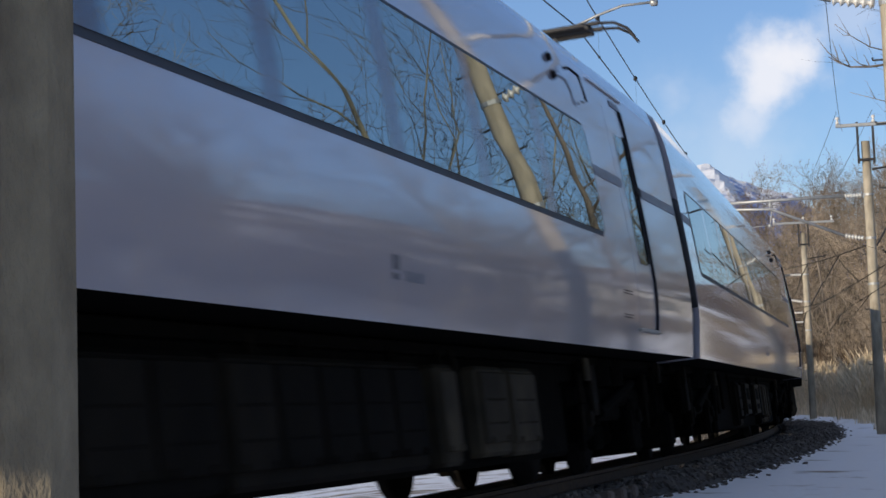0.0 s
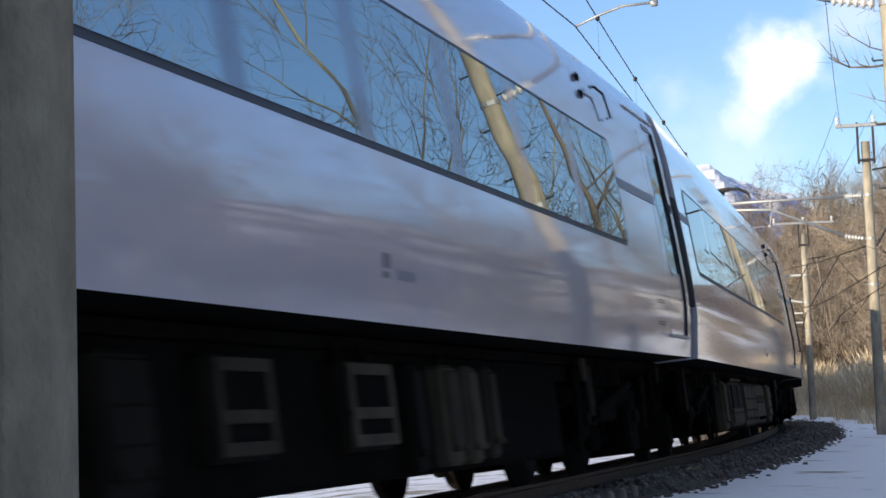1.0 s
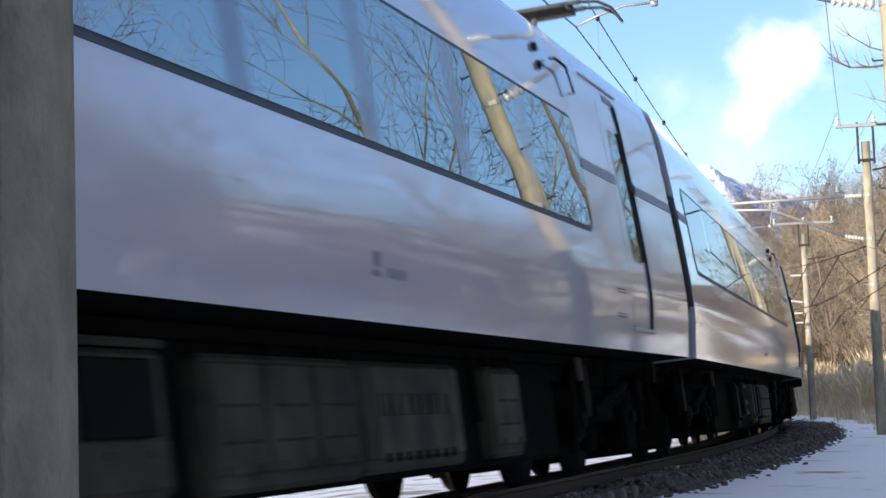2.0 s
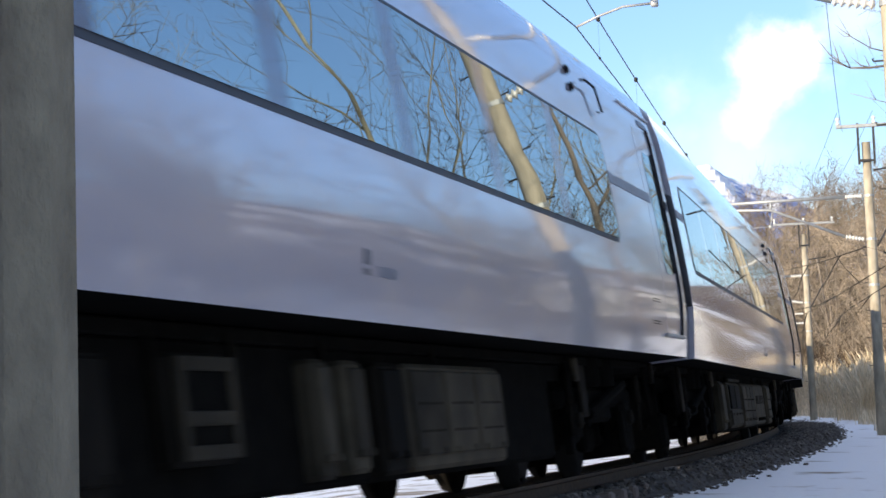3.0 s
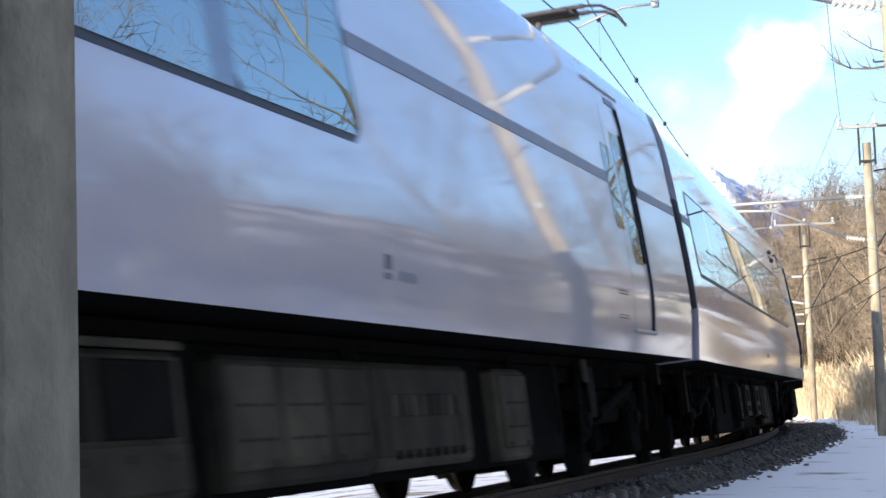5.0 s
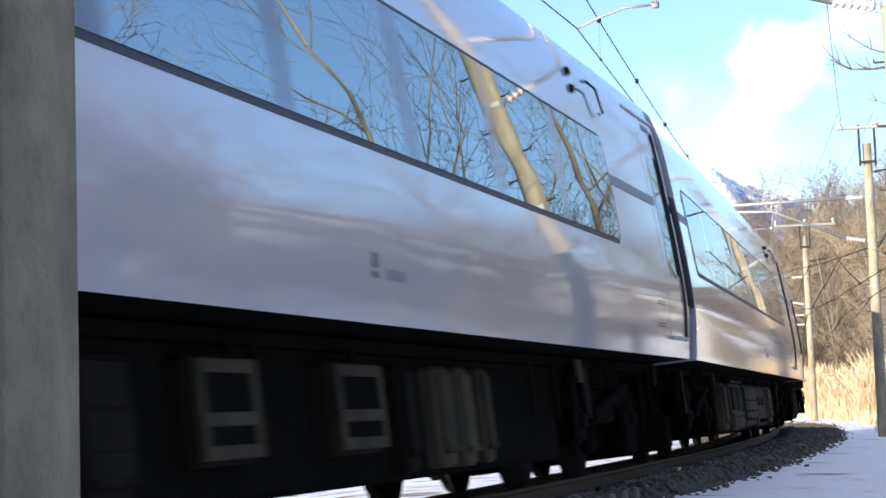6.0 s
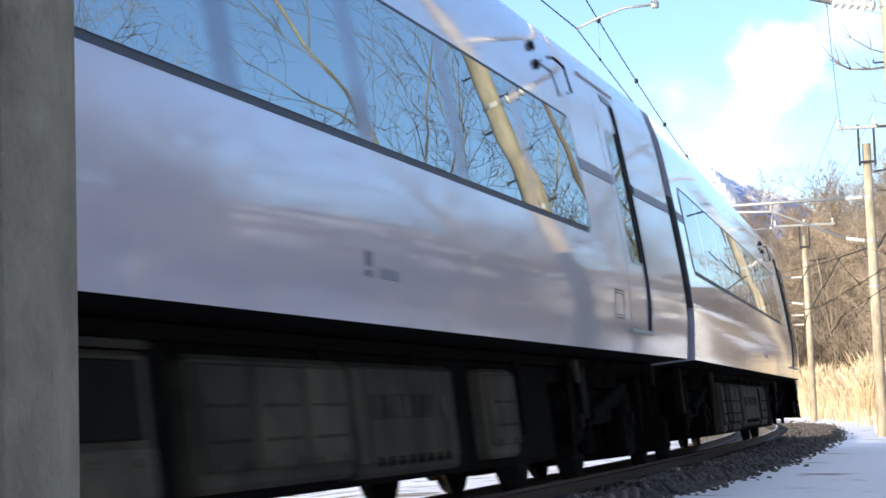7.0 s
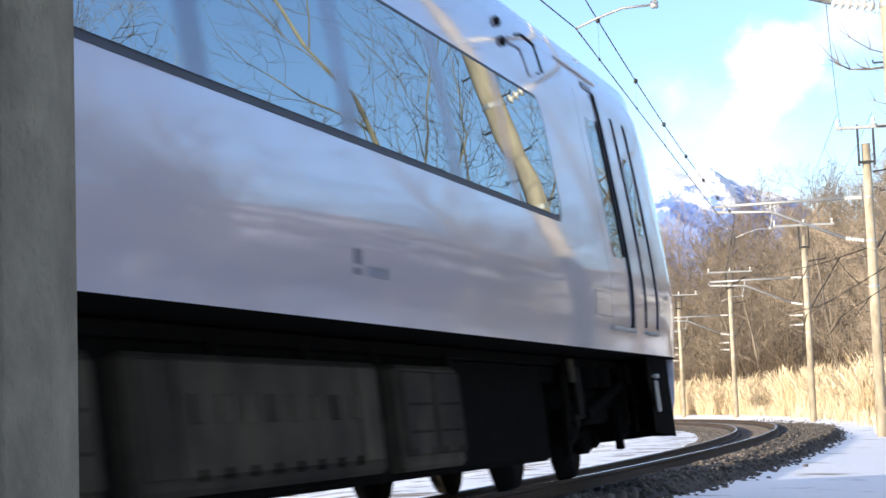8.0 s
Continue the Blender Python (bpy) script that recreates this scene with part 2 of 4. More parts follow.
def ground_material():
    """Snow with dead grass and earth that shows through under the woods and along the bank."""
    m = bpy.data.materials.new("snowy_ground")
    m.use_nodes = True
    n, k = m.node_tree.nodes, m.node_tree.links
    b = n["Principled BSDF"]
    b.inputs["Roughness"].default_value = 0.75
    co = n.new("ShaderNodeTexCoord")
    at = n.new("ShaderNodeAttribute")
    at.attribute_name = "bare"
    big = n.new("ShaderNodeTexNoise")
    big.inputs["Scale"].default_value, big.inputs["Detail"].default_value = 1.1, 9.0
    k.new(co.outputs["Object"], big.inputs["Vector"])
    add = n.new("ShaderNodeMath")
    k.new(big.outputs["Fac"], add.inputs[0])
    k.new(at.outputs["Fac"], add.inputs[1])
    rng = n.new("ShaderNodeMapRange")
    rng.inputs["From Min"].default_value, rng.inputs["From Max"].default_value = 0.93, 1.05
    k.new(add.outputs[0], rng.inputs["Value"])
    small = n.new("ShaderNodeTexNoise")
    small.inputs["Scale"].default_value, small.inputs["Detail"].default_value = 7.0, 8.0
    k.new(co.outputs["Object"], small.inputs["Vector"])
    snow = n.new("ShaderNodeMix")
    snow.data_type = "RGBA"
    snow.inputs["A"].default_value, snow.inputs["B"].default_value = (0.84, 0.85, 0.88, 1), (0.90, 0.91, 0.93, 1)
    k.new(small.outputs["Fac"], snow.inputs["Factor"])
    earth = n.new("ShaderNodeMix")
    earth.data_type = "RGBA"
    earth.inputs["A"].default_value, earth.inputs["B"].default_value = (0.10, 0.075, 0.045, 1), (0.34, 0.25, 0.13, 1)
    k.new(small.outputs["Fac"], earth.inputs["Factor"])
    mix = n.new("ShaderNodeMix")
    mix.data_type = "RGBA"
    k.new(rng.outputs["Result"], mix.inputs["Factor"])
    k.new(snow.outputs["Result"], mix.inputs["A"])
    k.new(earth.outputs["Result"], mix.inputs["B"])
    k.new(mix.outputs["Result"], b.inputs["Base Color"])
    bp = n.new("ShaderNodeBump")
    bp.inputs["Strength"].default_value, bp.inputs["Distance"].default_value = 0.5, 0.05
    k.new(small.outputs["Fac"], bp.inputs["Height"])
    k.new(bp.outputs["Normal"], b.inputs["Normal"])
    return m


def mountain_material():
    """Rock ribs and snowfields; the rock's blue is distance haze put into the colour."""
    m = bpy.data.materials.new("mountain_hazed_rock_and_snow")
    m.use_nodes = True
    n, k = m.node_tree.nodes, m.node_tree.links
    b = n["Principled BSDF"]
    b.inputs["Roughness"].default_value = 0.9
    co = n.new("ShaderNodeTexCoord")
    sep = n.new("ShaderNodeSeparateXYZ")
    k.new(co.outputs["Object"], sep.inputs["Vector"])
    tex = n.new("ShaderNodeTexNoise")
    tex.inputs["Scale"].default_value, tex.inputs["Detail"].default_value = 0.02, 10.0
    tex.inputs["Roughness"].default_value = 0.65
    k.new(co.outputs["Object"], tex.inputs["Vector"])
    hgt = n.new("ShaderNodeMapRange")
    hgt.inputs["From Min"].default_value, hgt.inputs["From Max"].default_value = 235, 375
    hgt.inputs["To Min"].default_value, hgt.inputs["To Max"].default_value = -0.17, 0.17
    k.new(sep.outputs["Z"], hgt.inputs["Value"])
    add = n.new("ShaderNodeMath")
    k.new(tex.outputs["Fac"], add.inputs[0])
    k.new(hgt.outputs["Result"], add.inputs[1])
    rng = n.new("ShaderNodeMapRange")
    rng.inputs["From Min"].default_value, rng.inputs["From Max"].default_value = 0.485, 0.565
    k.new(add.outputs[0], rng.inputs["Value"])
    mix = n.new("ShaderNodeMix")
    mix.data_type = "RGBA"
    # The rock colour carries the blue of the distance haze.
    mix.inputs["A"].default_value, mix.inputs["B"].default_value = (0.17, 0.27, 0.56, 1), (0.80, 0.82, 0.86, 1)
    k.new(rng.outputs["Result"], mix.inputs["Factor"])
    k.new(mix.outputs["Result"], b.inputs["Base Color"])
    return m


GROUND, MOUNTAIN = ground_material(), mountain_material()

# ---------------------------------------------------------------- mesh helpers


def finish(name, bm, mat, smooth=False):
    me = bpy.data.meshes.new(name)
    bm.normal_update()
    bm.to_mesh(me)
    bm.free()
    for mt in (mat if isinstance(mat, (list, tuple)) else [mat]):
        me.materials.append(mt)
    if smooth:
        me.polygons.foreach_set("use_smooth", [True] * len(me.polygons))
    return me


def part(name, bm, mat, parent, label="", smooth=False):
    """Links a bmesh as one mesh object under a thing or under a part."""
    ob = new(name, finish(name, bm, mat, smooth))
    ob.parent = parent
    return tagged(ob, label)


def raw_mesh(name, verts, faces, mat, smooth=False):
    me = bpy.data.meshes.new(name)
    me.from_pydata(verts, [], faces)
    me.materials.append(mat)
    if smooth:
        me.polygons.foreach_set("use_smooth", [True] * len(me.polygons))
    return me


def box(bm, x, y, z, sx, sy, sz, bevel=0.0, turn=None):
    """A box round (x, y, z) with softened edges."""
    m = Matrix.Translation((x, y, z)) @ (turn or Matrix()) @ Matrix.Diagonal((sx, sy, sz, 1))
    vs = bmesh.ops.create_cube(bm, size=1, matrix=m)["verts"]
    if bevel:
        es = list({e for v in vs for e in v.link_edges})
        bmesh.ops.bevel(bm, geom=es, offset=bevel, segments=1, affect="EDGES", profile=0.5)
    return bm


def tube(bm, points, radii, sides=8, caps=True):
    """A round bar through points."""
    pts = [Vector(p) for p in points]
    if not isinstance(radii, (list, tuple)):
        radii = [radii] * len(pts)
    rings = []
    for i, p in enumerate(pts):
        d = (pts[min(i + 1, len(pts) - 1)] - pts[max(i - 1, 0)]).normalized()
        a = d.orthogonal().normalized() if abs(d.z) > 0.9 else d.cross(Vector((0, 0, 1))).normalized()
        b = d.cross(a)
        rings.append([bm.verts.new(p + radii[i] * (a * math.cos(2 * math.pi * j / sides) + b * math.sin(2 * math.pi * j / sides))) for j in range(sides)])
    for r0, r1 in zip(rings, rings[1:]):
        for j in range(sides):
            bm.faces.new((r0[j], r0[(j + 1) % sides], r1[(j + 1) % sides], r1[j]))
    if caps:
        bm.faces.new(rings[0][::-1])
        bm.faces.new(rings[-1])
    return bm


def lathe(bm, centre, axis, outline, sides=20):
    """Turns an outline of (along, radius) round an axis."""
    axis = Vector(axis).normalized()
    return tube(bm, [Vector(centre) + axis * a for a, r in outline], [r for a, r in outline], sides)


# ---------------------------------------------------------------- ground and track


def edge_of_ballast(s):
    return float(np.interp(s, [0, 18, 20, 22, 26, 30, 39, 56, 75, 100, 200], [0.85, 0.88, 0.98, 1.10, 1.20, 1.30, 1.46, 2.05, 2.85, 2.9, 2.6]))


def ground_height(x, y):
    """Level beside the track, a bank and a wooded slope on the outside of the curve, low ground inside it."""
    d = math.hypot(x + RADIUS, y)
    l, s = d - RADIUS, RADIUS * math.atan2(y, x + RADIUS)
    z = -0.36 + 0.03 * noise.noise(Vector((x * 0.4, y * 0.4, 0)))
    if l > -6:
        far = float(np.interp(s, [15, 55], [0.0, 1.0]))
        e = edge_of_ballast(s)
        z += (1 - min(1.0, max(0.0, (l - e) / 3.0))) * 0.16 * (1 if l > 0 else max(0.0, 1 + l / 2.0))
        z -= 0.05 * far
    if l > 2.8:
        z += float(np.interp(s, [55, 86, 118, 220], [0, 0.26, 0.44, 0.8])) * min(1.0, (l - 2.8) / 0.8)
    if l > 5:
        steep = float(np.interp(s, [75, 125], [0.0, 1.0]))
        z += (0.10 * (min(l, 14) - 5) + 0.32 * max(0, min(l, 62) - 14)) * (0.15 + 0.85 * steep)
        z += 0.5 * noise.noise(Vector((x * 0.05, y * 0.05, 3))) * min(1, (l - 5) / 10)
    # Rise outside the view, added for the tones the car sides mirror.
    if 13 < l < 120 and x > 5.0 - 0.066 * y:
        k = min(1.0, (x - 5.0 + 0.066 * y) / 3.0) * min(1.0, (l - 13) / 8.0)
        z += (2.8 + 1.2 * noise.noise(Vector((x * 0.16, y * 0.16, 9)))) * k * k * (3 - 2 * k)
    if l < -4:
        z -= min(0.5, 0.1 * (-4 - l))
    return z


def axis_steps(fine0, fine1, step, far):
    inner = np.arange(fine0, fine1 + step, step)
    grow = []
    d, x = step, 0.0
    while x < far:
        d *= 1.22
        x += d
        grow.append(x)
    return np.concatenate([[fine0 - g for g in grow[::-1]], inner, [fine1 + g for g in grow]])


def build_ground():
    xs, ys = axis_steps(-24, 12, 0.45, 4200), axis_steps(-4, 130, 0.9, 4200)
    verts, bare = [], []
    for y in ys:
        for x in xs:
            verts.append((x, y, ground_height(x, y)))
            l = math.hypot(x + RADIUS, y) - RADIUS
            s = RADIUS * math.atan2(y, x + RADIUS)
            right = float(np.interp(l, [4.0, 6.5, 12], [0.0, 0.45, 0.75])) * float(np.interp(s, [55, 78], [0.08, 1]))
            # More snow outside the view, to brighten what the lower car sides mirror.
            if x > 5.0 - 0.066 * y:
                right *= min(1.0, max(0.0, 0.12 + 2.6 * noise.noise(Vector((x * 0.22, y * 0.14, 5)))))
            bare.append(0.32 + right if l > 0 else 0.30 + float(np.interp(-l, [3, 7, 14, 60, 300], [0.12, 0.12, 0.0, 0.1, 0.3])))
    nx = len(xs)
    faces = [(j * nx + i, j * nx + i + 1, (j + 1) * nx + i + 1, (j + 1) * nx + i) for j in range(len(ys) - 1) for i in range(nx - 1)]
    me = raw_mesh("ground", verts, faces, GROUND, True)
    me.attributes.new("bare", "FLOAT", "POINT").data.foreach_set("value", bare)
    tagged(new("ground", me), "snow-covered ground with dead grass under the woods", "ground", kind="structure")


def strip(name, profile, s0, s1, step, mat, parent, canted=True, smooth=True, caps=True):
    """A profile of (l, h) swept along the track."""
    ss = np.arange(s0, s1 + step, step)
    put = on_track if canted else beside
    verts, faces, n = [], [], len(profile)
    for s in ss:
        verts += [tuple(put(s, l, h)) for l, h in profile]
    for i in range(len(ss) - 1):
        for j in range(n):
            faces.append((i * n + j, i * n + (j + 1) % n, (i + 1) * n + (j + 1) % n, (i + 1) * n + j))
    faces += [tuple(range(n))[::-1], tuple(range((len(ss) - 1) * n, len(ss) * n))]
    ob = new(name, raw_mesh(name, verts, faces, mat, smooth))
    ob.parent = parent
    return ob


def build_track():
    track = tagged(new("railway_track"), "single canted railway track curving through snow on stone ballast", "railway track", kind="structure")
    for l in (0.566, -0.566):
        base = [(l - 0.063, -0.152), (l + 0.063, -0.152), (l + 0.063, -0.140), (l + 0.012, -0.120), (l + 0.009, -0.045), (l + 0.032, -0.032),
                (l + 0.032, -0.006), (l - 0.032, -0.006), (l - 0.032, -0.032), (l - 0.009, -0.045), (l - 0.012, -0.120), (l - 0.063, -0.140)]
        rail = strip("rail", base, -60, 320, 2.0, RAIL_SIDE, track, smooth=False)
        tagged(rail, "rusty steel rail")
        head = strip("rail_head", [(l - 0.030, -0.004), (l + 0.030, -0.004), (l + 0.027, 0.0), (l - 0.027, 0.0)], -60, 320, 2.0, RAIL_HEAD, rail, smooth=False)
        tagged(head, "polished running surface")
    bm = bmesh.new()
    box(bm, 0, 0, -0.225, 2.0, 0.21, 0.13, 0.02)
    me = finish("sleeper", bm, SLEEPER)
    bm = bmesh.new()
    for l in (0.566, -0.566):
        for d in (-0.10, 0.10):
            box(bm, l + d, 0, -0.145, 0.07, 0.11, 0.05, 0.012)
    clip = finish("rail_clip", bm, DARK_METAL)
    for i in range(280):
        s = 8 + i * 0.62
        ob = new("sleeper", me)
        ob.parent = track
        ob.matrix_basis = Matrix.Translation(on_track(s, 0, 0)) @ Matrix.Rotation(s / RADIUS, 4, "Z") @ Matrix.Rotation(-CANT, 4, "Y")
        c = new("rail_clip", clip)
        c.parent = ob
    # ballast bed and its stones
    rng = np.random.default_rng(3)
    ls = np.concatenate([np.linspace(-3.0, -1.2, 7), np.linspace(-1.0, 1.0, 11), np.linspace(1.1, 3.6, 15)])
    ss = np.concatenate([np.arange(-60, 10, 4.0), np.arange(10, 90, 0.5), np.arange(90, 330, 4.0)])

    def bed(s, l):
        e = edge_of_ballast(s) + 0.10 * noise.noise(Vector((s * 0.8, 1.7, 0))) + 0.05 * noise.noise(Vector((s * 2.7, 5.1, 0)))
        top = -0.185 + l * math.sin(CANT) * (1 if abs(l) < 1.25 else 1.25 / abs(l))
        top += 0.075 * max(0.0, 1 - abs(l - 0.92) / 0.26)
        fall = max(0.0, l - e) * 0.9 + max(0.0, -1.6 - l) * 0.6
        z = top - fall
        if l > 1.2:
            z = z - float(np.interp(s, [40, 75], [0, 0.12])) * min(1, (l - 1.2) / 1.2)
        return z + 0.02 * noise.noise(Vector((s * 3, l * 6, 0)))
    verts = [tuple(beside(s, l, bed(s, l))) for s in ss for l in ls]
    n = len(ls)
    faces = [(i * n + j, i * n + j + 1, (i + 1) * n + j + 1, (i + 1) * n + j) for i in range(len(ss) - 1) for j in range(n - 1)]
    tagged(new("ballast", raw_mesh("ballast", verts, faces, BALLAST, True)), "dark crushed-stone ballast bed beside the rails", "ballast", kind="structure")
    verts, faces = [], []
    base = np.array([(1, 0, -.4), (-.5, .87, -.4), (-.5, -.87, -.4), (.5, .6, .5), (-.8, 0, .6), (.4, -.7, .5)])
    tri = [(0, 1, 3), (1, 4, 3), (1, 2, 4), (2, 5, 4), (2, 0, 5), (0, 3, 5), (3, 4, 5)]
    for i in range(26000):
        s = 12 + 100 * rng.random() ** 1.5
        l = rng.uniform(-1.9, edge_of_ballast(s) + 0.05) if rng.random() < 0.88 else edge_of_ballast(s) + abs(rng.normal(0, 0.16))
        if abs(abs(l) - 0.566) < 0.09:
            continue
        z = max(bed(s, l), ground_height(*beside(s, l, 0).xy) if l > 1.2 else -9)
        c = beside(s, l, z + 0.005)
        r = rng.uniform(0.02, 0.05)
        pts = base * r * rng.uniform(0.7, 1.3, (6, 1)) * (1, 1, 0.8)
        a = rng.uniform(0, 6.28)
        pts = np.stack([pts[:, 0] * math.cos(a) - pts[:, 1] * math.sin(a), pts[:, 0] * math.sin(a) + pts[:, 1] * math.cos(a), pts[:, 2]], 1) + np.array(c)
        k = len(verts)
        verts += pts.tolist()
        faces += [(p + k, q + k, r2 + k) for p, q, r2 in tri]
    tagged(new("ballast_stones", raw_mesh("ballast_stones", verts, faces, STONE)), "loose crushed stones of the railway ballast", "ballast", kind="stuff")


# ---------------------------------------------------------------- masts and wires
MASTS = [(23.0, 3.37), (54.0, 3.28), (86.5, 3.36), (118.5, 3.36), (140.0, 3.40)]


def insulator(bm, a, b, discs=6, r=0.07):
    a, b = Vector(a), Vector(b)
    line = []
    for i in range(discs):
        f = (i + 0.5) / discs
        w = 0.38 / discs
        line += [(f - w, 0.025), (f - w * 0.3, r), (f + w * 0.1, r * 0.9), (f + w, 0.03)]
    d = b - a
    lathe(bm, a, d, [(f * d.length, r2) for f, r2 in line], 12)


def build_mast(s, l, top, index):
    z0 = ground_height(*beside(s, l, 0).xy) - 0.3
    mast = tagged(new("catenary_mast"), "tall round concrete mast beside the track carrying overhead-line brackets", "utility pole", "masts along the line")
    mast.matrix_world = beside_pose(s, l, z0)
    hh = top - z0
    bm = bmesh.new()
    tube(bm, [(0, 0, 0), (0, 0, hh * 0.5), (0, 0, hh)], [0.150, 0.132, 0.112], 20)
    part("pole", bm, CONCRETE, mast, "pale weathered round concrete pole", True)
    up = lambda z: z - z0
    # registration arm: top tube, stay and steady arm, on insulators
    wire_l = -0.22 - l
    bm = bmesh.new()
    low = 5.02 if index == 0 else 4.80
    tube(bm, [(-0.62, 0, up(5.94)), (-2.2, 0, up(5.93)), (-4.0, 0, up(5.91))], 0.042, 8)
    tube(bm, [(-4.0, 0, up(5.91)), (-4.08, 0, up(5.84)), (-4.0, 0, up(5.76))], 0.028, 8)
    tube(bm, [(-2.55, 0, up(5.92)), (-2.55, 0, up(5.70))], 0.03, 6)
    tube(bm, [(-4.0, 0, up(5.76)), (-2.55, 0, up(5.70)), (-0.66, 0, up(low + 0.09))], 0.036, 8)
    part("cantilever", bm, GALV, mast, "galvanised tubular cantilever", True)
    bm = bmesh.new()
    tube(bm, [(wire_l + 0.88, 0.05, up(5.27)), (wire_l + 0.55, 0.05, up(5.26)), (wire_l + 0.25, 0.05, up(5.17)), (wire_l, 0.05, up(5.07))], 0.016, 6)
    box(bm, wire_l + 0.92, 0.05, up(5.27), 0.09, 0.07, 0.09, 0.015)
    tube(bm, [(wire_l + 0.92, 0.05, up(5.27)), (wire_l + 0.98, 0.0, up(5.66))], 0.018, 6)
    part("steady_arm", bm, GALV, mast, "bent steady arm for the contact wire", True)
    for za, zb, x0 in ((5.94, 5.94, -0.62), (low + 0.09, low, -0.66)):
        bm = bmesh.new()
        insulator(bm, (x0, 0, up(za)), (-0.17, 0, up(zb)))
        part("insulator", bm, PORCELAIN, mast, "ribbed white porcelain insulator", True)
    for z in (5.94, low, 3.6):
        bm = bmesh.new()
        tube(bm, [(0, 0, up(z) - 0.03), (0, 0, up(z) + 0.03)], 0.140, 16)
        part("pole_band", bm, GALV, mast)
    # head frame and cross arm
    bm = bmesh.new()
    for dx in (-0.20, 0.20):
        box(bm, dx, -0.16, hh - 0.05, 0.06, 0.06, 1.1, 0.008)
    box(bm, 0, -0.16, hh - 0.5, 0.46, 0.05, 0.07, 0.008)
    part("head_frame", bm, DARK_METAL, mast, "dark steel head frame")
    bm = bmesh.new()
    arm = (-0.75, 1.2) if index < 2 else (-1.25, 1.3)
    box(bm, sum(arm) / 2, -0.16, hh + 0.42, arm[1] - arm[0], 0.09, 0.09, 0.01)
    part("cross_arm", bm, GALV, mast, "galvanised cross arm")
    for x in (arm[0] + 0.05, (arm[0] + arm[1]) / 2, arm[1] - 0.1):
        bm = bmesh.new()
        insulator(bm, (x, -0.16, hh + 0.45), (x, -0.16, hh + 0.68), 2, 0.06)
        part("pin_insulator", bm, PORCELAIN, mast, "", True)
    for pts in ([(0.14, 0, up(6.6)), (0.9, 0.05, up(6.7))], [(0.14, 0, up(4.6)), (0.75, 0.2, up(5.6))]) if index else ():
        bm = bmesh.new()
        tube(bm, pts, 0.028, 6)
        part("side_bracket", bm, DARK_METAL, mast)
    for z in (4.35, 3.95) if index > 1 else ():
        bm = bmesh.new()
        insulator(bm, (-0.55, 0, up(z)), (-0.17, 0, up(z)), 3, 0.05)
        tube(bm, [(-0.75, 0, up(z)), (-0.55, 0, up(z))], 0.02, 6)
        part("low_insulator", bm, PORCELAIN, mast, "", True)
    for i in range(15):
        z = up(1.5 + i * 0.36)
        side = 1 if i % 2 else -1
        bm = bmesh.new()
        tube(bm, [(side * 0.10, 0, z), (side * 0.24, 0, z), (side * 0.245, 0, z + 0.03)], 0.012, 5)
        part("step_peg", bm, DARK_METAL, mast)
    return hh + z0


def wire_between(name, points, radius, label, dots=None, size=0.035):
    bm = bmesh.new()
    tube(bm, points, radius, 5)
    ob = tagged(new(name, finish(name, bm, WIRE)), label, "wire")
    for p in dots or ():
        b2 = bmesh.new()
        bmesh.ops.create_icosphere(b2, subdivisions=1, radius=size, matrix=Matrix.Translation(p) @ Matrix.Diagonal((1, 1, 1.3, 1)))
        part("clamp", b2, DARK_METAL, ob)
    return ob


def build_line():
    for i, (s, l) in enumerate(MASTS):
        build_mast(s, l, (8.2, 7.35, 7.7, 8.0, 8.0)[i], i)
    stations = [-9.0] + [m[0] for m in MASTS] + [172.0, 205.0]
    contact, messenger, droppers = [], [], []
    for a, b in zip(stations, stations[1:]):
        for i in range(14):
            f = i / 14
            s = a + (b - a) * f
            # straight between masts: chord sag to the inside of the curve
            inward = (s - a) * (b - s) / (2 * RADIUS)
            contact.append(tuple(beside(s, -0.22 - inward, 5.06)))
            messenger.append(tuple(beside(s, -0.22 - inward, 5.63 - 0.235 * 4 * f * (1 - f))))
            if i % 2:
                droppers.append((contact[-1], messenger[-1]))
    wire_between("contact_wire", contact, 0.0085, "taut copper contact wire over the track", [d[0] for d in droppers if d[0][1] < 70], 0.018)
    wire_between("messenger_wire", messenger, 0.0085, "messenger wire with dropper clamps above the contact wire", [d[1] for d in droppers if d[1][1] < 70])
    for c, m in droppers:
        if 15 < c[1] < 60:
            wire_between("dropper", [c, m], 0.0014, "thin dropper wire hung from the messenger wire")
    for dl, dz in ((-0.70, 0.62), (0.22, 0.62), (1.1, 0.62)):
        pts = []
        ms = MASTS[1:]
        for (s0, l0), (s1, l1) in zip(ms, ms[1:]):
            for i in range(6):
                f = i / 6
                inward = (s1 - s0) ** 2 * f * (1 - f) / (2 * RADIUS)
                pts.append(tuple(beside(s0 + (s1 - s0) * f, l0 + dl - inward, 7.55 + dz - 0.35 * 4 * f * (1 - f))))
        wire_between("feeder_wire", pts, 0.007, "thin sagging feeder wire along the masts")
    # drop line from the near mast's arm to the next one
    a, b = beside(23.0, 2.55, 7.7), beside(54.0, 2.72, 7.65)
    wire_between("drop_wire", [a.lerp(b, i / 8) - Vector((0, 0, 1.1 * 4 * (i / 8) * (1 - i / 8))) for i in range(9)], 0.006, "thin sagging wire between the masts")


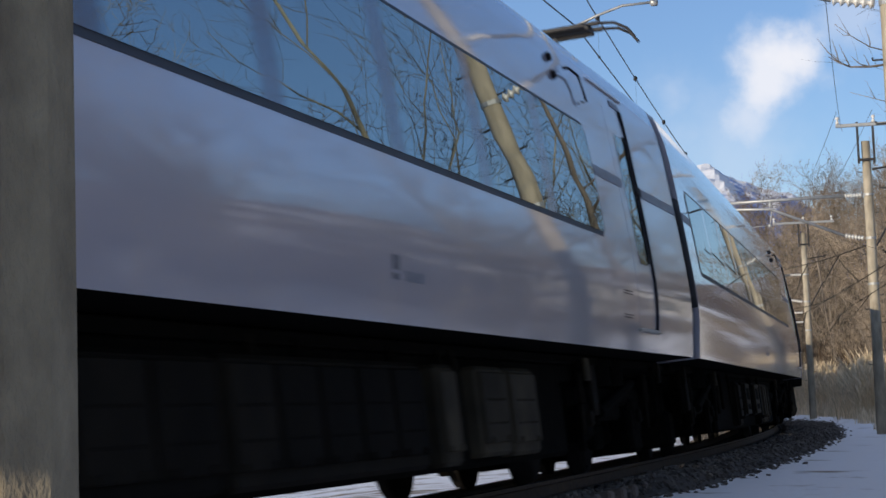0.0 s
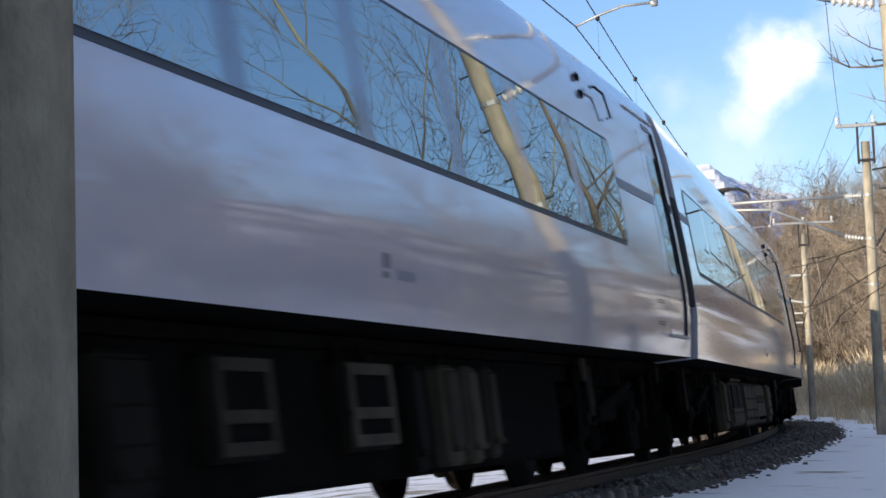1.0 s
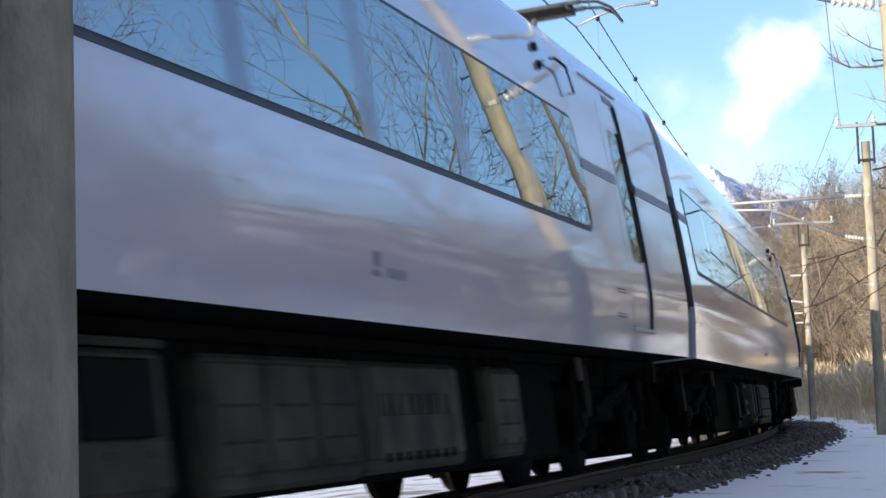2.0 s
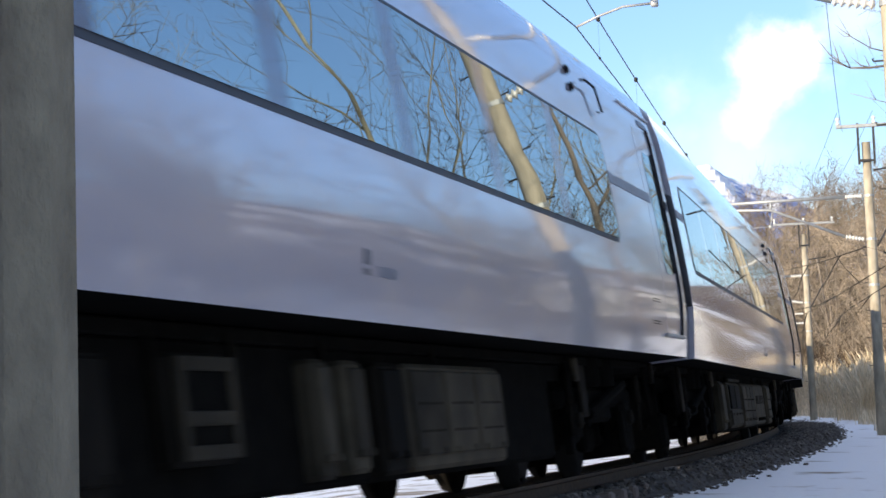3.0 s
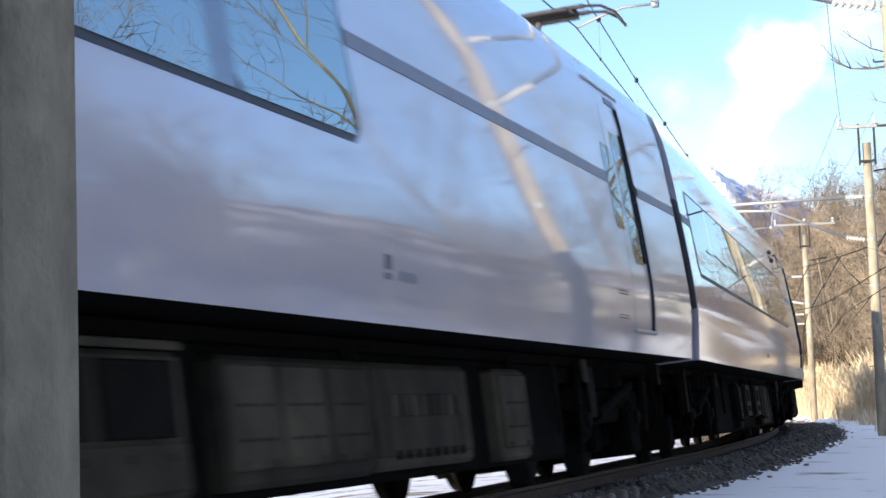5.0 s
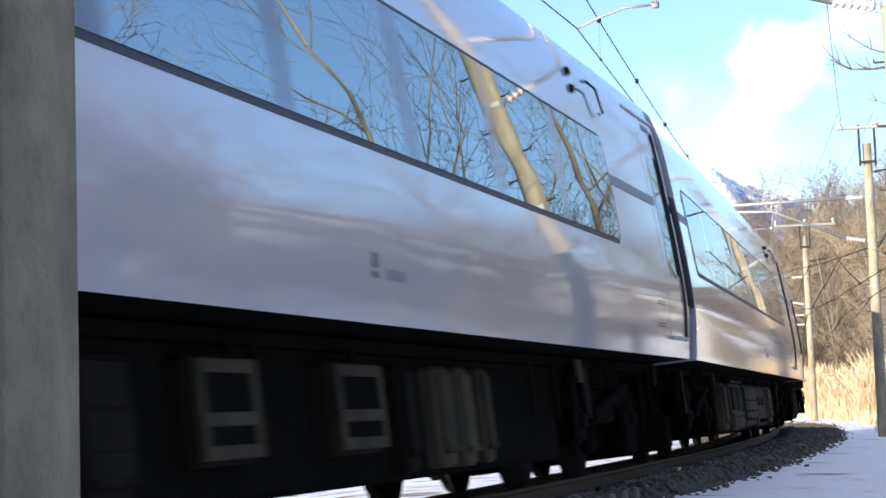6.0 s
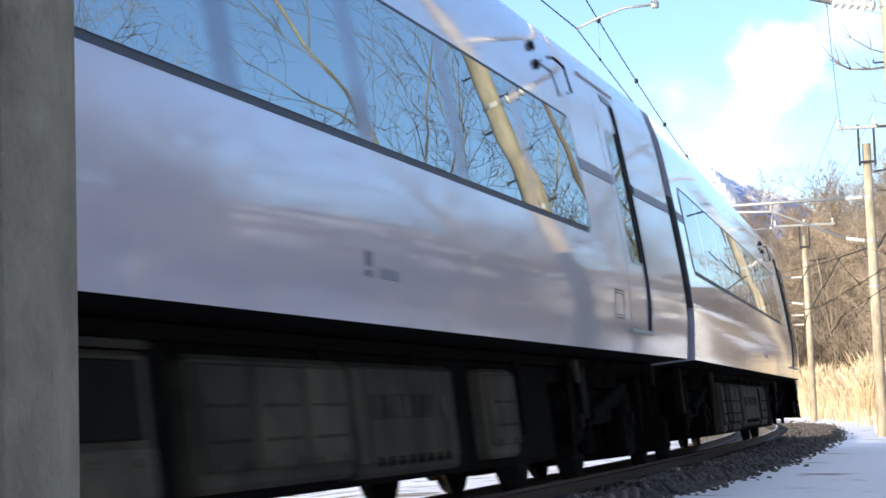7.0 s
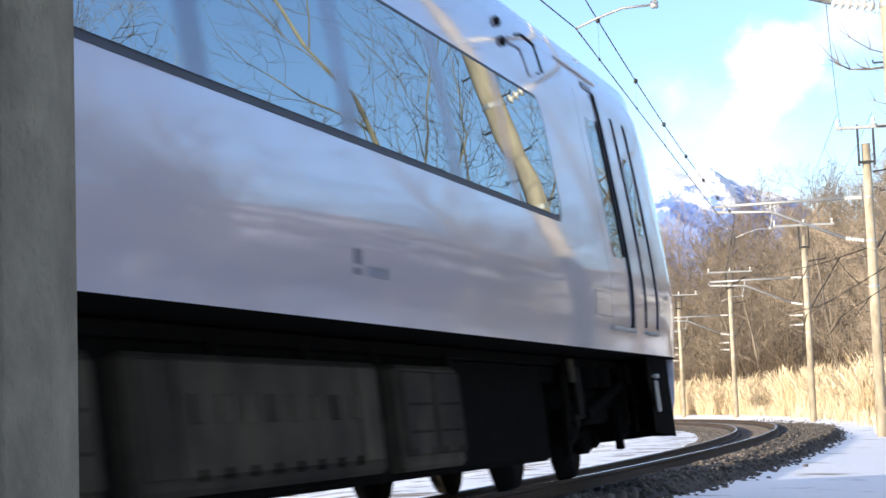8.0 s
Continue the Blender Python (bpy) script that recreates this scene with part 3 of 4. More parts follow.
def build_post():
    """The weathered post close to the camera."""
    post = tagged(new("concrete_post"), "weathered olive-grey eight-sided concrete post close beside the line", "post")
    c = EYE + Vector((-0.4796, 0.8775, 0)) * 3.2 - Vector((0.8775, 0.4796, 0)) * 0.0225
    post.matrix_world = pose(c.x, c.y, -0.7, 0, 0.9, 16.7)
    bm = bmesh.new()
    tube(bm, [(0, 0, 0), (0, 0, 1.6), (0, 0, 3.4)], [0.0945, 0.0932, 0.0918], 8)
    bmesh.ops.bevel(bm, geom=[e for e in bm.edges if abs(e.verts[0].co.z - e.verts[1].co.z) > 0.5], offset=0.006, segments=2, affect='EDGES')
    part("shaft", bm, OLD_CONCRETE, post, "")
    bm = bmesh.new()
    tube(bm, [(0, 0, 3.39), (0, 0, 3.44)], [0.0918, 0.072], 8)
    part("cap", bm, OLD_CONCRETE, post, "")


# ---------------------------------------------------------------- the train
PROFILE = [(1.418, 0.944), (1.424, 0.99), (1.440, 1.12), (1.462, 1.28), (1.474, 1.42), (1.4765, 1.52), (1.474, 1.66), (1.466, 1.84),
           (1.450, 2.12), (1.429, 2.40), (1.407, 2.68), (1.388, 2.90), (1.358, 3.12), (1.290, 3.37), (1.150, 3.53), (0.90, 3.63), (0.55, 3.69), (0.0, 3.72)]
P_H = [h for w, h in PROFILE]
P_W = [w for w, h in PROFILE]


def half_width(h):
    return float(np.interp(h, P_H, P_W))


def side_patch(bm, side, y0, y1, h0, h1, off=0.005, corner=0.0, rows=10, cols=2, depth=0.012, bulge=0.0):
    """A panel that lies on the curved body side, with rounded corners and a real thickness."""
    face, rim = [], []
    for i in range(rows + 1):
        h = h0 + (h1 - h0) * i / rows
        near = min(h - h0, h1 - h)
        cut = corner - math.sqrt(max(0, corner ** 2 - (corner - near) ** 2)) if corner and near < corner else 0
        w = half_width(h)
        ys = [y0 + cut + (y1 - y0 - 2 * cut) * j / cols for j in range(cols + 1)]
        face.append([bm.verts.new((side * (w + off + bulge * (1 - (2 * j / cols - 1) ** 2)), y, h)) for j, y in enumerate(ys)])
        rim.append([bm.verts.new((side * (w + o), y, h)) for y, o in ((ys[0], off), (ys[0], off - depth), (ys[-1], off), (ys[-1], off - depth))])
    for o0, o1 in zip(face, face[1:]):
        for j in range(cols):
            f = bm.faces.new((o0[j], o0[j + 1], o1[j + 1], o1[j]) if side > 0 else (o0[j + 1], o0[j], o1[j], o1[j + 1]))
            f.smooth = True
    for a, b in zip(rim, rim[1:]):
        bm.faces.new((a[0], b[0], b[1], a[1]) if side > 0 else (a[1], b[1], b[0], a[0]))
        bm.faces.new((a[3], b[3], b[2], a[2]) if side > 0 else (a[2], b[2], b[3], a[3]))
    for r in (rim[0], rim[-1]):
        bm.faces.new((r[0], r[2], r[3], r[1]))
    return bm


def side_parts(name, mat, parent, label, *patch):
    """The same panel on both sides of the car, one mesh each. Returns the two."""
    made = []
    for side in (1, -1):
        bm = bmesh.new()
        for p in patch:
            side_patch(bm, side, *p)
        made.append(part(name, bm, mat, parent[0 if side > 0 else 1] if isinstance(parent, list) else parent, label))
    return made


def body_shell(rear_cab):
    """The car body's shell, its end rounded where there is a cab."""
    bm = bmesh.new()
    ring = [(w, h) for w, h in PROFILE] + [(-w, h) for w, h in PROFILE[-2::-1]]
    ys = [-9.75] + list(np.linspace(-9.4, 8.6, 13)) + ([8.9, 9.15, 9.35, 9.55, 9.72, 9.84, 9.90] if rear_cab else [9.75])
    ws = [1.0] * 14 + ([1.0, 0.995, 0.982, 0.955, 0.905, 0.83, 0.70] if rear_cab else [1.0])
    hs = [1.0] * 14 + ([1.0, 0.985, 0.96, 0.92, 0.86, 0.77, 0.65] if rear_cab else [1.0])
    loops = []
    for y, kw, kh in zip(ys, ws, hs):
        loops.append([bm.verts.new((w * kw, y, h if h < 2.5 else 2.5 + (h - 2.5) * kh)) for w, h in ring])
    n = len(ring)
    for a, b in zip(loops, loops[1:]):
        for j in range(n - 1):
            f = bm.faces.new((a[j], b[j], b[j + 1], a[j + 1]))
            f.smooth = True
            f.material_index = 1 if min(ring[j][1], ring[j + 1][1]) > 3.4 else 0
        bm.faces.new([bm.verts.new(v.co) for v in (a[n - 1], b[n - 1], b[0], a[0])]).material_index = 2
    for loop in (loops[0], loops[-1]):
        cap = [bm.verts.new(v.co) for v in loop]
        bm.faces.new(cap)
    bmesh.ops.recalc_face_normals(bm, faces=bm.faces)
    return bm


WHEELSETS = []
CARS = []


def build_bogie(car, y):
    bm = bmesh.new()
    for x in (-0.98, 0.98):
        box(bm, x, 0, 0.62, 0.16, 2.9, 0.16, 0.03)
        box(bm, x, 0, 0.50, 0.18, 0.9, 0.16, 0.03)
        for w in (-1.05, 1.05):
            box(bm, x, w, 0.44, 0.24, 0.34, 0.34, 0.05)
            box(bm, x * 1.1, w - 0.28, 0.34, 0.06, 0.10, 0.30, 0.01)
        for w in (-0.3, 0.3):
            tube(bm, [(x * 1.05, w, 0.70), (x * 1.05, w, 0.92)], 0.13, 14)
        tube(bm, [(x * 1.15, -0.75, 0.48), (x * 1.15, 0.75, 0.72)], 0.045, 8)
    box(bm, 0, 0, 0.62, 1.9, 0.5, 0.18, 0.03)
    for w in (-1.5, 0.0, 1.5):
        box(bm, 0, w, 0.40, 1.5, 0.26, 0.34, 0.04)
    for x in (-0.82, 0.82):
        box(bm, x, 0.45, 0.30, 0.10, 0.35, 0.22, 0.03)
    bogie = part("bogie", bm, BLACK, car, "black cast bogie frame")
    bogie.location = (0, y, 0)
    for w in (-1.05, 1.05):
        bm = bmesh.new()
        for side in (-1, 1):
            x = side * 0.535
            lathe(bm, (x, 0, 0), (side, 0, 0), [(-0.055, 0.02), (-0.05, 0.455), (-0.022, 0.455), (-0.015, 0.432), (0.06, 0.427), (0.062, 0.375), (0.03, 0.36), (0.02, 0.16), (0.06, 0.13), (0.06, 0.02)], 28)
        tube(bm, [(-0.75, 0, 0), (0.75, 0, 0)], 0.075, 12)
        for side in (-1, 1):
            c = bmesh.new()
            lathe(c, (side * 1.095, w, 0.44), (side, 0, 0), [(0.0, 0.065), (0.03, 0.065), (0.04, 0.05), (0.045, 0.0)], 14)
            part("axle_cap", c, BOX_GREY, bogie, "pale round axle-box cap", True)
            c = bmesh.new()
            tube(c, [(side * 1.13, w * 1.34, 0.80), (side * 1.13, w * 1.34, 0.56)], 0.032, 8)
            tube(c, [(side * 1.13, w * 1.34, 0.56), (side * 1.12, w * 1.34, 0.32)], 0.020, 8)
            part("damper", c, BOX_GREY, bogie, "grey upright damper", True)
        ws = part("wheelset", bm, WHEEL, bogie, "steel wheels on their axle", True)
        base = pose(0, w, 0.43)
        WHEELSETS.append((ws, base))
    return bogie


FASTENER = finish("fastener", box(bmesh.new(), 0, 0, 0, 0.012, 0.032, 0.016, 0.003), BLACK)


def louvre_box(car, y0, y1, mat, h0=0.30, h1=0.88, style=0, label=""):
    """An equipment case under the floor, with lids, louvres or a grille."""
    bm = bmesh.new()
    box(bm, 0, (y0 + y1) / 2, (h0 + h1) / 2, 2.36, y1 - y0, h1 - h0, 0.025)
    b = part("equipment_box", bm, mat, car, label)
    L = y1 - y0
    for side in (-1, 1):
        if style == 0:
            n = max(1, round(L / 0.62))
            for i in range(n):
                c = bmesh.new()
                box(c, side * 1.185, y0 + L * (i + 0.5) / n, (h0 + h1) / 2 + 0.02, 0.03, L / n - 0.05, h1 - h0 - 0.12, 0.01)
                for d in (-0.3, 0.3):
                    box(c, side * 1.200, y0 + L * (i + 0.5 + d) / n, h0 + 0.10, 0.03, 0.05, 0.04, 0.006)
                part("lid", c, mat, b)
                for zz in (0.36, 0.62) if L / n > 0.45 else ():
                    for d in (-0.28, -0.1, 0.1, 0.28) if side > 0 else ():
                        f = new("fastener", FASTENER)
                        f.parent = b
                        f.location = (1.2005, y0 + L * (i + 0.5 + d) / n, h0 + zz * (h1 - h0))
        elif style == 3:
            for d in (-0.23, 0.23):
                c = bmesh.new()
                box(c, side * 1.185, (y0 + y1) / 2 + d * L, h1 - 0.19, 0.03, 0.40 * L, 0.30, 0.008)
                part("grille", c, BOX_GREY, b, "dull grey mesh grille")
            c = bmesh.new()
            box(c, side * 1.19, (y0 + y1) / 2, h1 + 0.02, 0.03, L - 0.06, 0.035, 0.006)
            part("header", c, mat, b)
            c = bmesh.new()
            box(c, side * 1.185, (y0 + y1) / 2, h0 + 0.13, 0.03, L - 0.1, 0.19, 0.008)
            for d in (-0.35, -0.1, 0.15, 0.38):
                box(c, side * 1.205, (y0 + y1) / 2 + d * L, h0 + 0.17, 0.02, 0.05, 0.03, 0.005)
            part("lid", c, mat, b)
        elif style == 1:
            for f0, f1 in ((0.02, 0.12), (0.135, 0.86), (0.875, 0.98)):
                c = bmesh.new()
                box(c, side * 1.183, y0 + L * (f0 + f1) / 2, (h0 + h1) / 2 + 0.02, 0.02, L * (f1 - f0), h1 - h0 - 0.1, 0.006)
                part("lid", c, mat, b)
            for i in range(8):
                y = y0 + L * (0.19 + 0.65 * i / 7)
                c = bmesh.new()
                box(c, side * 1.198, y, h1 - 0.23, 0.016, 0.085, 0.12, 0.006)
                part("cover_plate", c, mat, b)
                c = bmesh.new()
                box(c, side * 1.199, y, h0 + 0.075, 0.018, 0.03, 0.05, 0.005)
                part("latch", c, BLACK, b, "black latch")
        else:
            c = bmesh.new()
            z, hh = (h0 + h1) / 2, h1 - h0 - 0.1
            box(c, side * 1.190, (y0 + y1) / 2, z, 0.02, L - 0.12, hh, 0.004)
            part("grille", c, BLACK, b, "dark recessed grille")
            c = bmesh.new()
            for yy in (y0 + 0.06, y1 - 0.06):
                box(c, side * 1.200, yy, z, 0.03, 0.06, hh, 0.006)
            for zz in (z - hh / 2, z - hh * 0.12, z + hh / 2):
                box(c, side * 1.200, (y0 + y1) / 2, zz, 0.03, L - 0.06, 0.06, 0.006)
            part("grille_frame", c, BOX_LIGHT, b, "pale grille frame")
    return b


def build_pantograph(car, y):
    bm = bmesh.new()
    for x in (-0.55, 0.55):
        box(bm, x, y, 3.78, 0.08, 1.5, 0.08, 0.01)
        for d in (-0.6, 0.6):
            tube(bm, [(x, y + d, 3.52), (x, y + d, 3.75)], 0.06, 10)
    box(bm, 0, y + 0.6, 3.80, 1.2, 0.10, 0.10, 0.01)
    frame_ob = part("pantograph", bm, DARK_METAL, car, "raised single-arm pantograph")
    bm = bmesh.new()
    tube(bm, [(0, y + 0.6, 3.82), (0, y - 0.75, 4.35)], 0.05, 8)
    tube(bm, [(0, y - 0.75, 4.35), (0, y + 0.30, 4.90)], 0.035, 8)
    tube(bm, [(0.12, y + 0.55, 3.86), (0.08, y - 0.70, 4.28)], 0.02, 6)
    part("arm", bm, GALV, frame_ob)
    bm = bmesh.new()
    for d in (-0.18, 0.18):
        box(bm, 0, y + 0.30 + d, 4.985, 1.10, 0.06, 0.05, 0.012)
        for side in (-1, 1):
            tube(bm, [(side * 0.54, y + 0.30 + d, 4.985), (side * 0.72, y + 0.30 + d, 4.96), (side * 0.86, y + 0.30 + d, 4.87), (side * 0.93, y + 0.30 + d, 4.76)], 0.018, 7)
    for x in (-0.4, 0.4):
        box(bm, x, y + 0.30, 4.95, 0.05, 0.46, 0.05, 0.01)
    tube(bm, [(-0.42, y + 0.30, 4.91), (0.42, y + 0.30, 4.91)], 0.03, 8)
    box(bm, 0, y + 0.30, 4.96, 0.9, 0.30, 0.03, 0.01)
    part("collector_head", bm, DARK_METAL, frame_ob, "dark collector head with curved horns")


def build_car(k, w0, w1, seal, panto):
    last = k == 9
    label = "white train car with long dark window band" + (" and raised pantograph" if panto else "") + (" and rounded cab end" if last else "")
    car = tagged(new("train_car"), label, "train car", "cars of the train")
    CARS.append(car)
    part("body", body_shell(last), [PAINT, ROOF, BLACK], car, "glossy pale lavender-white body shell")
    # window band: black backing, panes
    band = side_parts("window_band", FRAME_GREY, car, "dark grey window surround", (w0 - 0.045, w1 + 0.045, 1.805, 2.712, 0.003, 0.12, 12))
    n = max(4, round((w1 - w0) / 1.86))
    joints = [w0 + (w1 - w0) * i / n for i in range(n + 1)]
    if last:
        joints = [w0, -7.58, -5.66, -3.75, -1.84, 0.07, 1.98, 3.42, w1]
    for i, (a, b) in enumerate(zip(joints, joints[1:])):
        end = i == 0 or i == len(joints) - 2
        a, b = a + (0.004 if i == 0 else 0.13), b - (0.004 if i == len(joints) - 2 else 0.13)
        side_parts("window_pane", GLASS, band, "tinted reflecting window pane", (a, b, 1.843, 2.684, 0.008, 0.07 if end else 0.0, 12, 4, 0.006, 0.0004))
    for y in joints[1:-1]:
        side_parts("window_pillar", PILLAR, band, "dark glossy pillar panel between two panes", (y - 0.127, y + 0.127, 1.843, 2.684, 0.0075, 0.0, 12, 2, 0.006))
    if k == 6:
        side_parts("small_window", GLASS, car, "narrow tinted window", (6.45, 6.85, 1.95, 2.65, 0.008, 0.06, 8, 2))
    # door with its window, seals and step
    door = side_parts("door", PAINT, car, "flush passenger door", (seal - 0.86, seal, 1.14, 3.02, 0.002, 0.05, 14, 2, 0.004))
    side_parts("door_window", GLASS, door, "tall narrow door window", (seal - 0.62, seal - 0.19, 1.68, 2.80, 0.008, 0.05, 10, 2, 0.008))
    for a, wdt, h0, h1 in ((seal - 0.01, 0.05, 1.14, 3.07), (seal - 0.165, 0.035, 1.70, 2.82)):
        side_parts("door_seal", GASKET, door, "black rubber seal", (a - wdt / 2, a + wdt / 2, h0, h1, 0.018, 0.0, 14, 1, 0.018))
    # Flat grey strips put the shade of the door's recess into colour.
    side_parts("door_reveal_shade", STRIPE, door, "flat grey strip coloured as the shaded reveal beside the door", (seal + 0.02, seal + 0.115, 1.13, 3.10, 0.006, 0.0, 14, 1, 0.006), (seal - 0.40, seal + 0.018, 3.075, 3.13, 0.006, 0.0, 2, 1, 0.006))
    for side in (1, -1):
        bm = bmesh.new()
        box(bm, side * (half_width(1.12) + 0.008), seal - 0.42, 1.118, 0.05, 0.95, 0.030, 0.008)
        part("door_step", bm, STEEL, door[0 if side > 0 else 1], "steel step edge")
        bm = bmesh.new()
        box(bm, side * (half_width(3.20) + 0.008), seal - 0.45, 3.20, 0.02, 1.5, 0.020, 0.004)
        part("gutter", bm, ROOF, car)
    if last:
        cab = side_parts("cab_door", PAINT, car, "narrow crew door", (7.74, 8.25, 1.16, 2.92, 0.002, 0.05, 12, 2, 0.004))
        side_parts("cab_window", GLASS, cab, "crew door window", (7.84, 8.14, 1.95, 2.62, 0.008, 0.05, 8, 2, 0.008))
        for a in (7.72, 8.27):
            side_parts("cab_seal", GASKET, cab, "", (a - 0.018, a + 0.018, 1.16, 2.95, 0.010, 0.0, 12, 1))
        # The same recess shade, laid on as a grey strip by the crew door.
        side_parts("cab_reveal_shade", STRIPE, cab, "flat grey strip coloured as the shaded reveal beside the crew door", (8.295, 8.36, 1.16, 2.97, 0.006, 0.0, 12, 1, 0.006))
        for a, b, h0, h1 in ((5.61, 6.25, 1.372, 1.380), (5.61, 6.25, 1.196, 1.204), (5.61, 5.622, 1.205, 1.371)):
            side_parts("hatch_edge", STRIPE, car, "", (a, b, h0, h1, 0.004, 0, 1, 1, 0.003))
        for side in (1, -1):
            bm = bmesh.new()
            box(bm, side * (half_width(1.12) + 0.008), 7.98, 1.118, 0.05, 0.5, 0.03, 0.008)
            part("cab_step", bm, STEEL, cab[0 if side > 0 else 1])
    # stripe from the window band across the door to the end
    spans = [(w1 + 0.06, seal - 0.715), (seal - 0.145, seal - 0.04), (-9.73, w0 - 0.06)] + ([(seal + 0.12, 9.73)] if not last and seal < 9.65 else [])
    for a, b in (spans[2:] if last else spans):
        side_parts("stripe", STRIPE, car, "dark grey painted stripe", (a, b, 2.315, 2.40, 0.0045, 0, 2, 1, 0.004))
    if not last:
        side_parts("door_catch", GASKET, door, "short black catch across the seal", (seal - 0.13, seal + 0.10, 2.318, 2.392, 0.022, 0.01, 2, 1, 0.02))
    # hatch lines, markings, vents and grab iron
    hy = seal - 1.32
    if not last:
        for h in (1.20, 1.39):
            side_parts("hatch_edge", GASKET, car, "", (hy - 0.19, hy + 0.19, h, h + 0.006, 0.004, 0, 1, 1, 0.003))
            side_parts("hatch_edge", GASKET, car, "", (hy - 0.19, hy + 0.19, h + 0.022, h + 0.028, 0.004, 0, 1, 1, 0.003))
    if k == 8:
        for a in (hy - 0.19, hy + 0.182):
            side_parts("hatch_edge", STRIPE, car, "", (a, a + 0.008, 1.235, 1.385, 0.004, 0, 1, 1, 0.003))
    side_parts("emblem", TEXT_GREY, car, "small grey emblem", (-0.06, 0.03, 1.215, 1.285, 0.0035, 0, 2, 1, 0.003), (-0.06, 0.03, 1.165, 1.195, 0.0035, 0, 2, 1, 0.003))
    side_parts("marking", TEXT_PALE, car, "faint grey marking bars", *[(0.18 + i * 0.08, 0.24 + i * 0.08, 1.165, 1.215, 0.0035, 0, 1, 1, 0.003) for i in range(4)])
    vs = w1 - 0.78
    for side in (1, -1):
        for h in (3.12, 2.98):
            bm = bmesh.new()
            lathe(bm, (side * (half_width(h) - 0.02), vs, h), (side, 0, 0.2), [(0, 0.036), (0.04, 0.036), (0.05, 0.026)], 14)
            part("round_vent", bm, GASKET, car, "black round vent")
        bm = bmesh.new()
        tube(bm, [(side * (half_width(3.10) + 0.02), vs + 0.42, 3.10), (side * (half_width(3.10) + 0.06), vs + 0.44, 3.10), (side * (half_width(3.10) + 0.05), vs + 0.86, 3.10),
                  (side * (half_width(2.90) + 0.05), vs + 0.92, 2.90), (side * (half_width(2.90) + 0.01), vs + 0.92, 2.90)], 0.011, 7)
        part("grab_iron", bm, GASKET, car, "black grab iron")
    # gangway to the next car
    if not last:
        for h0, h1, mat, inset in ((0.94, 1.44, BELLOWS, 0.045), (1.44, 2.50, GASKET, -0.01), (2.50, 3.30, BELLOWS, 0.045)):
            rows = 6
            for side in (1, -1):
                bm = bmesh.new()
                ys = [9.755, 9.80, 9.88, 10.0, 10.12, 10.20, 10.245] if mat is BELLOWS else [9.78, 9.82, 9.9, 10.0, 10.1, 10.18, 10.22]
                bul = [0.03, 0.0, 0.02, 0.0, 0.02, 0.0, 0.03] if mat is BELLOWS else [0.05, 0.015, 0.0, 0.0, 0.0, 0.015, 0.05]
                vv = [[bm.verts.new((side * (half_width(h0 + (h1 - h0) * i / rows) - inset - bl), y, h0 + (h1 - h0) * i / rows)) for y, bl in zip(ys, bul)] for i in range(rows + 1)]
                for r0, r1 in zip(vv, vv[1:]):
                    for j in range(len(ys) - 1):
                        bm.faces.new((r0[j], r0[j + 1], r1[j + 1], r1[j])).smooth = True
                for row in (vv[-1],) if h0 < 1 else (vv[0], vv[-1]):
                    ins = [bm.verts.new((v.co.x - side * 0.5, v.co.y, v.co.z)) for v in (row[0], row[-1])]
                    bm.faces.new([ins[0], *row, ins[1]])
                bmesh.ops.recalc_face_normals(bm, faces=bm.faces)
                part("gangway_cover" if mat is BELLOWS else "gangway_buffer", bm, mat, car, "grey flexible gangway cover" if mat is BELLOWS else "black rubber gangway buffer")
        bm = bmesh.new()
        box(bm, 0, 10.0, 2.1, 1.5, 0.5, 2.2, 0.05)
        box(bm, 0, 10.0, 0.89, 2.1, 0.36, 0.05, 0.01)
        box(bm, 0, 10.0, 0.62, 0.35, 0.5, 0.3, 0.04)
        part("gangway", bm, BLACK, car, "black gangway passage and coupler")
    else:
        bm = bmesh.new()
        ys = [8.0, 8.7, 9.15, 9.40, 9.55, 9.62]
        ws = [1.36, 1.36, 1.34, 1.25, 1.05, 0.0]
        lo = [0.30, 0.25, 0.24, 0.25, 0.27, 0.27]
        left = [(bm.verts.new((-w, y, l)), bm.verts.new((-w, y, 0.938))) for y, w, l in zip(ys, ws, lo)]
        rght = [(bm.verts.new((w, y, l)), bm.verts.new((w, y, 0.938))) for y, w, l in zip(ys[:-1], ws, lo)] + [left[-1]]
        for side in (left, rght):
            for (a, b), (c, d) in zip(side, side[1:]):
                if a is not c:
                    bm.faces.new((a, c, d, b))
        bmesh.ops.recalc_face_normals(bm, faces=bm.faces)
        part("end_skirt", bm, BLACK, car, "black end skirt", False)
        for side in (1, -1):
            bm = bmesh.new()
            box(bm, side * 1.375, 8.24, 0.60, 0.03, 0.10, 0.27, 0.012)
            box(bm, side * 1.38, 8.24, 0.77, 0.05, 0.14, 0.035, 0.01)
            part("pale_plate", bm, STEEL, car, "pale upright plate with a small ledge on the skirt")
            bm = bmesh.new()
            tube(bm, [(side * 1.38, 7.9, 0.86), (side * 1.39, 7.86, 0.66), (side * 1.38, 7.98, 0.52)], 0.02, 7)
            part("jumper_cable", bm, BOX_GREY, car, "short grey jumper cable", True)
        bm = bmesh.new()
        tube(bm, [(1.24, 9.40, 0.33), (1.27, 9.46, 0.6), (1.29, 9.50, 0.935)], [0.03, 0.055, 0.06], 10)
        part("skirt_edge", bm, PAINT, car, "pale skirt edge")
        bm = bmesh.new()
        tube(bm, [(-1.24, 9.40, 0.33), (-1.27, 9.46, 0.6), (-1.29, 9.50, 0.935)], [0.03, 0.055, 0.06], 10)
